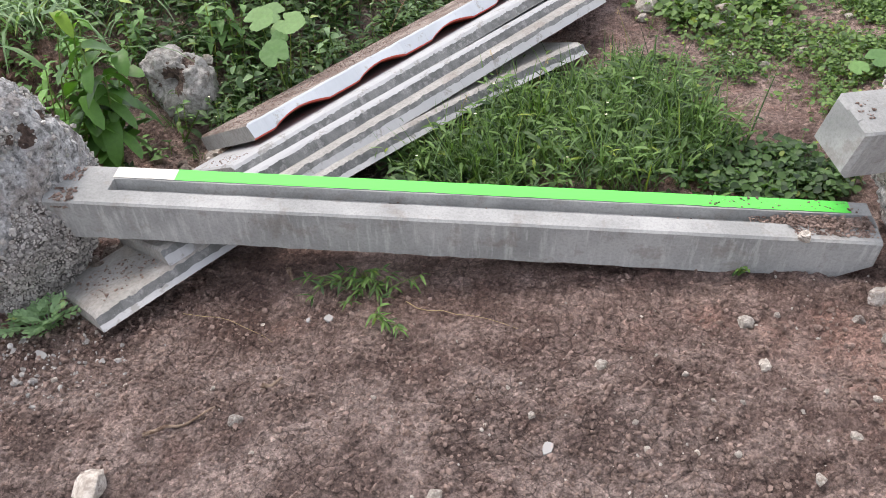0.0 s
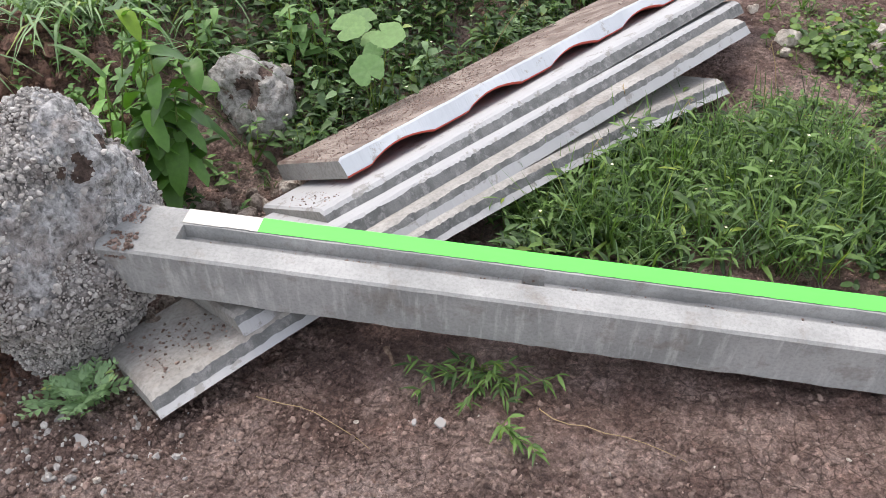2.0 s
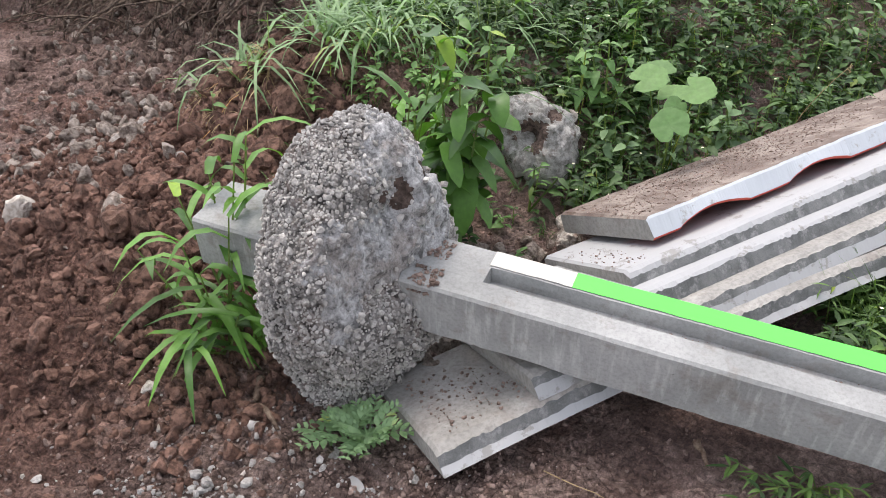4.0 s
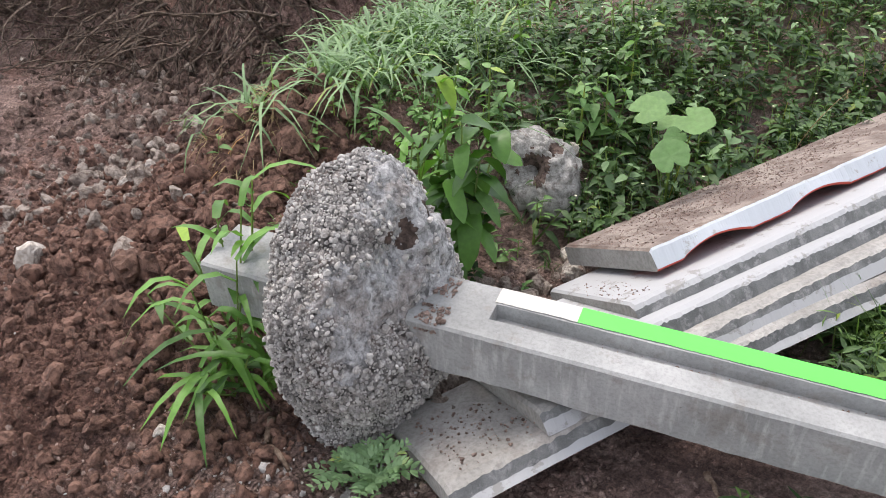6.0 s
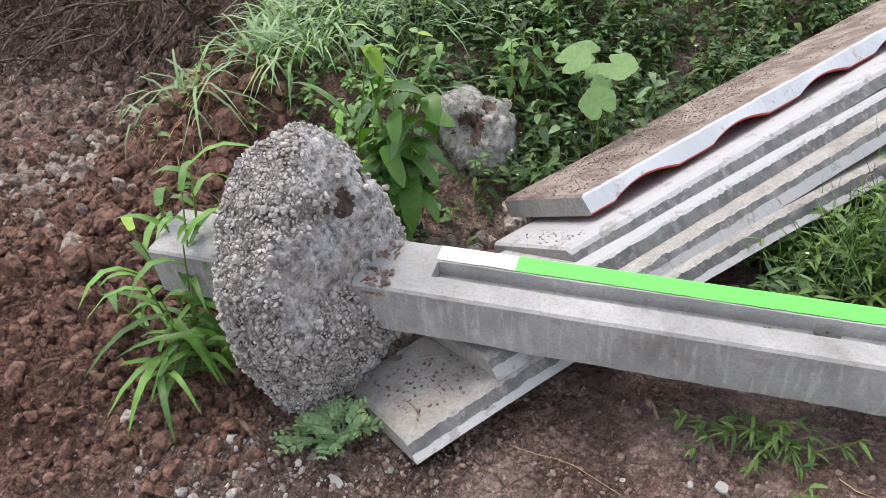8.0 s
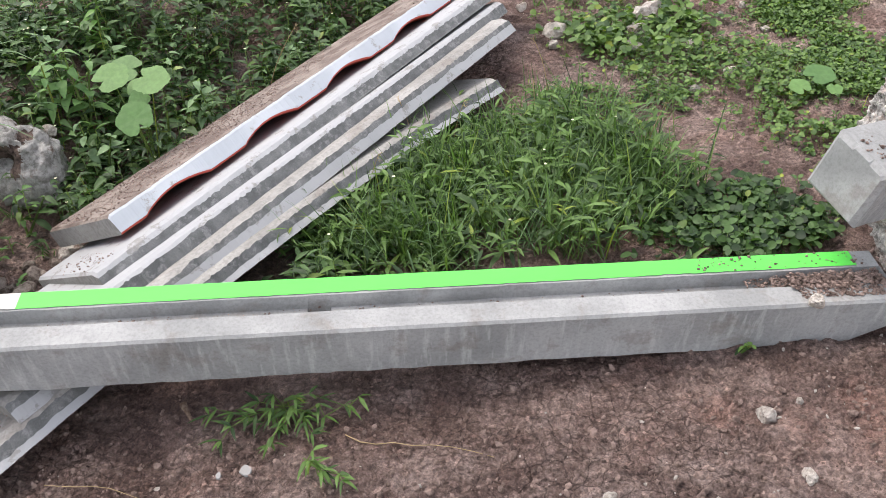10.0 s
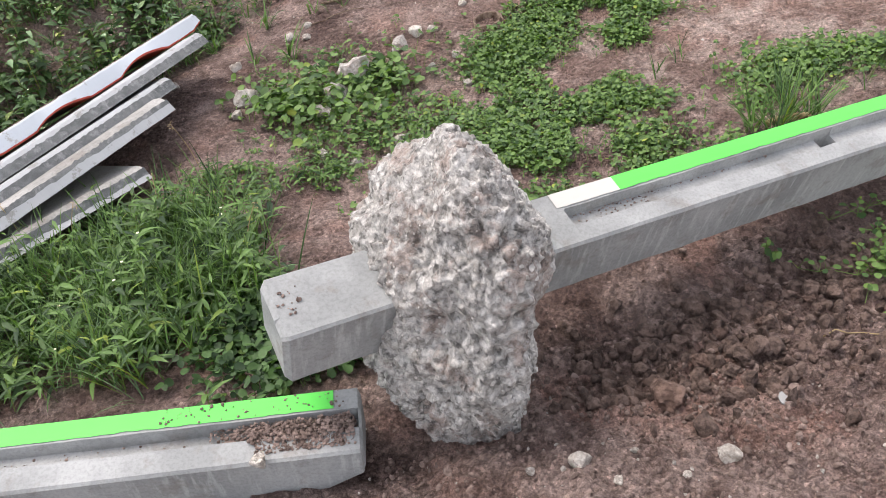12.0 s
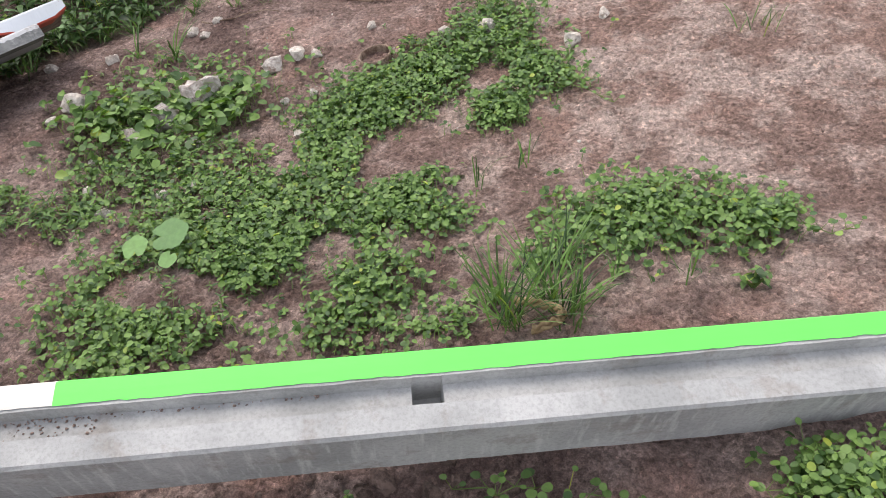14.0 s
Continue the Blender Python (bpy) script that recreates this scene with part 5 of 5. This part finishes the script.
cane(-1.02, 2.75, [(0.0, 0.05, 0.34), (0.12, 0.08, 0.60), (0.06, 0.02, 0.45)], 9, "broad-bladed tall grass behind the footing")
for bx, by, n_, ln in [(2.83, 3.31, 44, 0.26), (2.90, 3.40, 36, 0.27), (2.95, 3.36, 36, 0.23), (2.91, 3.53, 20, 0.20), (2.78, 3.38, 24, 0.20)]:
    blade_clump(bx, by, n_, (ln * 0.6, ln * 1.15), (0.003, 0.006), LEAF_GRASS, "tuft of thin green grass behind the second post", int(bx * 100), 0.5, (0.1, 0.5))
for bx, by in [(3.04, 3.49), (3.19, 3.53), (3.29, 4.66), (3.35, 4.62), (2.72, 3.95), (2.62, 3.86)]:
    blade_clump(bx, by, 7, (0.07, 0.15), (0.003, 0.005), LEAF_GRASS, "small grass sprout on bare earth", int(bx * 100 + by), 0.4, (0.1, 0.5))


def creeper(x, y, runs, seed, label):
    """Runners of grass leaves creeping out from under the post."""
    rnd = random.Random(seed)
    plant = empty("creeping_grass", Matrix.Translation((x, y, height(x, y))))
    z0 = height(x, y)
    for dx, dy in runs:
        n = 5
        prev = Vector((0, 0, 0.01))
        for k in range(1, n + 1):
            px, py = dx * k / n + rnd.gauss(0, 0.008), dy * k / n + rnd.gauss(0, 0.008)
            q = Vector((px, py, height(x + px, y + py) - z0 + rnd.uniform(0.015, 0.05)))
            stalk(plant, prev, q, 0.003)
            for _ in range(rnd.choice((2, 3, 4))):
                a = math.atan2(dy, dx) + rnd.uniform(-1.3, 1.3)
                one_leaf(plant, q, (math.cos(a), math.sin(a), rnd.uniform(0.0, 0.8)), rnd.uniform(0.028, 0.055), rnd.uniform(0.006, 0.011), "lance", LEAF_GRASS, rnd.uniform(0.1, 0.7), 0.3, rnd.uniform(-0.4, 0.4))
            prev = q
    return tagged(plant, label, "grass", "creeping grasses")


creeper(0.18, 2.225, [(-0.18, -0.03), (-0.12, -0.09), (0.0, -0.12), (0.08, -0.11), (0.14, -0.06), (0.18, -0.04), (-0.05, -0.05), (0.05, -0.06), (0.02, -0.08)], 5, "creeping grass with short leaves under the concrete post")
creeper(0.24, 2.07, [(0.05, -0.06), (0.09, -0.09)], 6, "thin creeping grass runner on cracked soil")


def vine(x, y, runs, seed, label, size=(0.011, 0.023)):
    rnd = random.Random(seed)
    plant = empty("creeping_vine", Matrix.Translation((x, y, height(x, y))))
    z0 = height(x, y)
    for dx, dy, n in runs:
        prev = Vector((0, 0, 0.01))
        for k in range(1, n + 1):
            px, py = dx * k / n + rnd.gauss(0, 0.012), dy * k / n + rnd.gauss(0, 0.012)
            q = Vector((px, py, height(x + px, y + py) - z0 + rnd.uniform(0.01, 0.03)))
            stalk(plant, prev, q, 0.003)
            a = rnd.uniform(0, 6.28)
            for j in range(rnd.choice((2, 2, 3))):
                s_ = rnd.uniform(*size)
                b = a + j * 2.5
                top = q + Vector((math.cos(b), math.sin(b), 1.2)) * 0.015
                stem = stalk(plant, q, top, 0.002)
                one_leaf(stem, top, (math.cos(b), math.sin(b), rnd.uniform(-0.1, 0.3)), s_, s_ * rnd.uniform(0.85, 1.1), "round", LEAF_CARPET, 0.1, 0.2, rnd.uniform(-0.3, 0.3))
            prev = q
    return tagged(plant, label, "vine", "creeping vines")


carpet("creeping_weeds", [(2.98, 2.70, .09), (3.02, 2.78, .08), (2.95, 2.62, .07), (3.06, 2.68, .08), (2.93, 2.74, .06), (3.45, 3.03, .06), (3.52, 3.05, .06)], 620, 46, LEAF_CARPET, (0.009, 0.021), 0.05, "creeping vine mass with heart-shaped leaves on cloddy soil", -0.5)
vine(2.98, 2.70, [(-0.16, 0.02, 8), (-0.12, -0.08, 8), (0.05, 0.08, 6), (-0.08, 0.12, 7), (-0.04, -0.16, 8), (0.04, -0.08, 7), (-0.1, 0.06, 7), (-0.06, -0.02, 7), (-0.30, 0.05, 9), (0.0, -0.05, 6)], 3, "bright creeping vine with heart-shaped leaves on cloddy soil")
vine(3.48, 3.02, [(-0.12, -0.03, 7), (0.05, 0.06, 6), (-0.06, 0.05, 6), (0.1, 0.0, 6), (0.0, -0.1, 6), (-0.03, 0.0, 5)], 4, "creeping vine with heart-shaped leaves below the second post")
vine(3.05, 2.93, [(-0.22, -0.03, 7), (0.10, 0.0, 4)], 6, "thin creeping vine runner below the second post")
vine(3.30, 3.73, [(0.26, -0.04, 8)], 7, "single vine runner across bare earth")
vine(2.62, 4.42, [(0.24, -0.10, 6), (0.30, -0.16, 7)], 8, "vine runner across bare earth beside the ground cover")


def fern(x, y, seed, label):
    """A low rosette of finely cut fronds."""
    rnd = random.Random(seed)
    plant = empty("feathery_plant", Matrix.Translation((x, y, height(x, y))))
    for k in range(10):
        a = k * 2.4
        up_ = rnd.uniform(0.35, 1.5)
        way = Vector((math.cos(a), math.sin(a), up_)).normalized()
        ln = rnd.uniform(0.08, 0.13)
        sp = Sprouts()
        sp.leaf((0, 0, 0.01), way, ln, 0.004, "stalk", 0.3, 0, 0)
        side = way.cross(Vector((0, 0, 1))).normalized()
        for i in range(5):
            t = 0.3 + 0.7 * i / 4
            c = Vector((0, 0, 0.01)) + way * ln * t - Vector((0, 0, 0.3 * ln * t * t))
            for sg in (-1, 1):
                w_ = 0.030 * math.sin(math.pi * min(0.9, t)) + 0.010
                d_ = (way * 0.8 + side * sg + Vector((0, 0, rnd.uniform(-0.1, 0.2)))).normalized()
                sp.leaf(c, d_, w_, w_ * 0.42, "lance", 0.2, 0.1)
                sp.leaf(c + d_ * w_ * 0.4, (d_ + way * 0.8).normalized(), w_ * 0.45, w_ * 0.24, "lance", 0.2, 0.1)
        sp.build("frond", [LEAF_FERN], plant)
    return tagged(plant, label, "plant", "feathery plants")


fern(-0.685, 2.01, 2, "grey-green weed with finely cut leaves beside the panel tip")
fern(-0.74, 2.0, 4, "small grey-green weed with finely cut leaves")

# ---- sticks, roots and litter ----


def tube(name, points, r0, r1, material, parent=None, sides=7):
    V, F = [], []
    n = len(points)
    for i, p in enumerate(points):
        d = (Vector(points[min(i + 1, n - 1)]) - Vector(points[max(i - 1, 0)])).normalized()
        a = d.orthogonal().normalized()
        b = d.cross(a)
        r = r0 + (r1 - r0) * i / (n - 1)
        r *= 1 + 0.18 * noise.noise(Vector(p) * 40)
        V += [tuple(Vector(p) + (a * math.cos(6.2832 * k / sides) + b * math.sin(6.2832 * k / sides)) * r) for k in range(sides)]
    for i in range(n - 1):
        for k in range(sides):
            j = (k + 1) % sides
            F.append((i * sides + k, i * sides + j, (i + 1) * sides + j, (i + 1) * sides + k))
    F += [tuple(range(sides))[::-1], tuple((n - 1) * sides + k for k in range(sides))]
    return raw(name, V, F, material, parent)


def twig(x0, y0, x1, y1, r, label, seed, lift=0.006, bend=0.02, material=None):
    rnd = random.Random(seed)
    pts = []
    for i in range(9):
        t = i / 8
        x, y = x0 + (x1 - x0) * t + bend * math.sin(3 * t + seed), y0 + (y1 - y0) * t + bend * 0.6 * math.sin(5 * t + seed)
        pts.append((x, y, height(x, y) + lift + r * 0.5 + 0.004 * math.sin(7 * t + seed)))
    return tagged(tube("twig", pts, r, r * 0.5, material or TWIG), label, "twig", "dry twigs")


twig(-0.24, 1.615, -0.07, 1.735, 0.005, "dry brown twig lying on bare soil", 1)
twig(0.01, 1.80, 0.06, 1.83, 0.007, "short broken twig on bare soil", 2, bend=0.004)
twig(-1.02, 2.08, -0.88, 1.95, 0.010, "thick dry root lying beside the footing", 3)
twig(0.34, 2.13, 0.62, 2.03, 0.0012, "thin dry grass stalk on cracked soil", 4, material=STRAW)
twig(-0.30, 2.10, -0.04, 1.99, 0.0010, "thin dry seed stalk on the soil", 5, material=STRAW)
twig(1.42, 1.72, 1.52, 1.62, 0.003, "thin dry twig on the soil", 6)
twig(1.3, 4.9, 2.2, 4.95, 0.006, "long dry branch lying across the earth", 7, bend=0.06)
twig(1.9, 5.2, 2.7, 4.95, 0.005, "dry branch lying across the earth", 8, bend=0.05)
twig(1.2, 4.75, 1.55, 4.8, 0.004, "dry twig on the earth", 9)
twig(-0.05, 2.26, -0.02, 2.20, 0.008, "short upright stub of root under the post", 10, lift=0.02, bend=0.002)
twig(3.25, 4.95, 3.75, 4.92, 0.003, "dry stalk on bare earth", 12, material=STRAW)
twig(2.62, 2.52, 2.84, 2.50, 0.002, "pale dry twig among the vine", 13, material=STRAW)


def upright_stalk(x, y, h, lean, seed, label):
    z = height(x, y)
    pts = [(x + lean[0] * t * t, y + lean[1] * t * t, z + h * t) for t in [i / 8 for i in range(9)]]
    plant = empty("seed_stalk", Matrix.Translation((0, 0, 0)))
    tube("stem", pts, 0.0018, 0.001, STRAW, plant)
    rnd = random.Random(seed)
    sp = Sprouts()
    for k in range(10):
        a = rnd.uniform(0, 6.28)
        sp.leaf(Vector(pts[-1]) - Vector((0, 0, 0.003 * k)), (math.cos(a), math.sin(a), 0.8), rnd.uniform(0.008, 0.018), 0.003, "lance", 0.3, 0.1)
    sp.build("seed_head", [STRAW], plant)
    return tagged(plant, label, "grass", "seed stalks")


for x, y, h, ln, sd in [(0.98, 3.62, 0.22, (-0.05, 0.0), 1), (0.35, 3.05, 0.20, (0.05, -0.02), 2), (0.50, 3.28, 0.22, (-0.04, 0.03), 3), (0.2, 2.9, 0.18, (-0.06, 0.0), 4), (0.62, 3.30, 0.2, (0.05, 0.02), 5), (1.2, 3.1, 0.2, (0.06, 0.03), 6), (0.9, 3.35, 0.2, (0.0, 0.05), 7), (-0.05, 3.75, 0.35, (0.15, 0.05), 8)]:
    upright_stalk(x, y, h, ln, sd, "dry seed stalk standing among green weeds")

# hanging roots and dark earth at the far end of the heap
rr_ = random.Random(77)
tangle_v, tangle_f = [], []
for k in range(620):
    x, y = rr_.uniform(-5.2, -2.4), rr_.uniform(4.1, 4.9)
    z = height(x, y)
    p = Vector((x, y, z + rr_.uniform(0.02, 0.40)))
    d = Vector((rr_.gauss(0, 0.5), rr_.gauss(-0.2, 0.5), rr_.gauss(-0.2, 0.5)))
    pts = []
    for i in range(9):
        pts.append(tuple(p))
        d += Vector((rr_.gauss(0, 0.25), rr_.gauss(0, 0.25), rr_.gauss(-0.06, 0.25)))
        p = p + d.normalized() * 0.07
        p.z = max(p.z, height(p.x, p.y) + 0.005)
    r0 = rr_.uniform(0.003, 0.012)
    for i, q in enumerate(pts):
        r = r0 * (1 - 0.08 * i)
        o = len(tangle_v)
        tangle_v += [(q[0] + r, q[1], q[2]), (q[0] - 0.5 * r, q[1], q[2] + 0.87 * r), (q[0] - 0.5 * r, q[1], q[2] - 0.87 * r)]
        if i:
            for a, b in ((0, 1), (1, 2), (2, 0)):
                tangle_f.append((o - 3 + a, o - 3 + b, o + b, o + a))
tagged(raw("root_tangle", tangle_v, tangle_f, ROOT), "tangle of dry brown roots on the dark bank", "roots", kind="stuff")


def shard(x, y, r, label, seed, material):
    """A thin broken flake, with thickness."""
    rnd = random.Random(seed)
    bm = bmesh.new()
    n = 9
    ring = [(r * rnd.uniform(0.6, 1.0) * math.cos(6.283 * i / n), 0.7 * r * rnd.uniform(0.6, 1.0) * math.sin(6.283 * i / n)) for i in range(n)]
    lo = [bm.verts.new((a, b, 0)) for a, b in ring]
    hi = [bm.verts.new((a * 0.96, b * 0.96, 0.003 + 0.002 * rnd.random())) for a, b in ring]
    for i in range(n):
        bm.faces.new((lo[i], lo[(i + 1) % n], hi[(i + 1) % n], hi[i]))
    bm.faces.new(lo[::-1])
    bm.faces.new(hi)
    ob = part("flake", bm, material, None)
    ob.matrix_world = pose(x, y, height(x, y) + 0.003, rnd.uniform(-8, 8), rnd.uniform(-8, 8), rnd.uniform(0, 360))
    return tagged(ob, label, "flake", "pale flakes")


for x, y, r in [(-0.65, 1.895, .028), (0.72, 1.645, .024), (0.12, 2.06, .022), (1.66, 1.90, .020), (1.93, 1.80, .02), (0.06, 2.06, .012), (2.45, 2.32, .018)]:
    shard(x, y, r, "thin whitish flake lying on the soil", int(100 * x + 7), PLASTIC)
shard(0.40, 1.47, 0.025, "green flake of litter on the soil", 5, LEAF_PALE)

# a short open end of pipe standing in the earth
bm = bmesh.new()
rings = []
for rad, z in ((0.060, -0.03), (0.060, 0.060), (0.055, 0.062), (0.053, 0.058), (0.053, -0.03)):
    rings.append([bm.verts.new((rad * math.cos(6.2832 * k / 28), rad * math.sin(6.2832 * k / 28), z + 0.004 * noise.noise(Vector((k, rad * 90, 3))))) for k in range(28)])
for p, q in zip(rings, rings[1:]):
    for k in range(28):
        bm.faces.new((p[k], p[(k + 1) % 28], q[(k + 1) % 28], q[k]))
pipe = smooth(part("pipe_stub", bm, TWIG, None))
pipe.matrix_world = pose(2.074, 4.50, height(2.074, 4.50) - 0.03, 8, -6, 0)
tagged(pipe, "short brown pipe end standing in the earth", "pipe", "pipes")

# a piece of twisted rope by the grass tufts
rope = empty("rope", Matrix.Translation((2.90, 3.325, height(2.90, 3.325) + 0.012)))
for s_ in range(3):
    pts = []
    for i in range(28):
        t = i / 27
        c = Vector((0.06 * math.sin(4.2 * t) - 0.02, -0.02 + 0.08 * t, 0.012 + 0.03 * math.sin(3.1 * t)))
        a = 22 * t + s_ * 2.094
        pts.append(tuple(c + Vector((math.cos(a) * 0.006, 0.003 * math.sin(a), math.sin(a) * 0.006))))
    tube("strand", pts, 0.006, 0.006, STRAW, rope)
tagged(rope, "short piece of pale twisted rope in the grass", "rope", "ropes")

crumbs_on(mb, [(0.015, 0.075, 0.07, 0.12, 0.0), (0.02, 0.05, 0.05, 0.08, 0.0), (0.24, 0.27, 0.02, 0.05, 0.0)], 26, (0.002, 0.007), 36, "post_soil", "brown crumbs of soil on the post's butt end")

# a pale plank lying at the foot of the far bank
bm = bmesh.new()
bmesh.ops.create_cube(bm, size=1)
bmesh.ops.scale(bm, vec=(1.1, 0.10, 0.03), verts=bm.verts)
bmesh.ops.bevel(bm, geom=bm.edges[:], offset=0.004, segments=2, affect="EDGES")
plank = part("plank", bm, WHITE, None)
plank.matrix_world = pose(-4.6, 4.45, height(-4.6, 4.45) + 0.10, 20, 3, 8)
tagged(plank, "pale plank lying among roots on the far bank", "plank", "planks")
thicket("far_weeds", lambda r: (r.uniform(-6.5, -2.6), r.uniform(4.9, 6.5)), 420, 81, LEAF_DARK, (0.05, 0.10), (0.4, 0.6), 0.35, "dark green weeds on top of the far bank", per=(6, 10))

grasses("dry_straw", lambda r: (r.gauss(-1.72, 0.10), r.gauss(3.0, 0.10)), 45, 82, (0.08, 0.18), (0.002, 0.004), "dry straw on the edge of the red bank", STRAW, 1.2, droop=(0.5, 1.2))
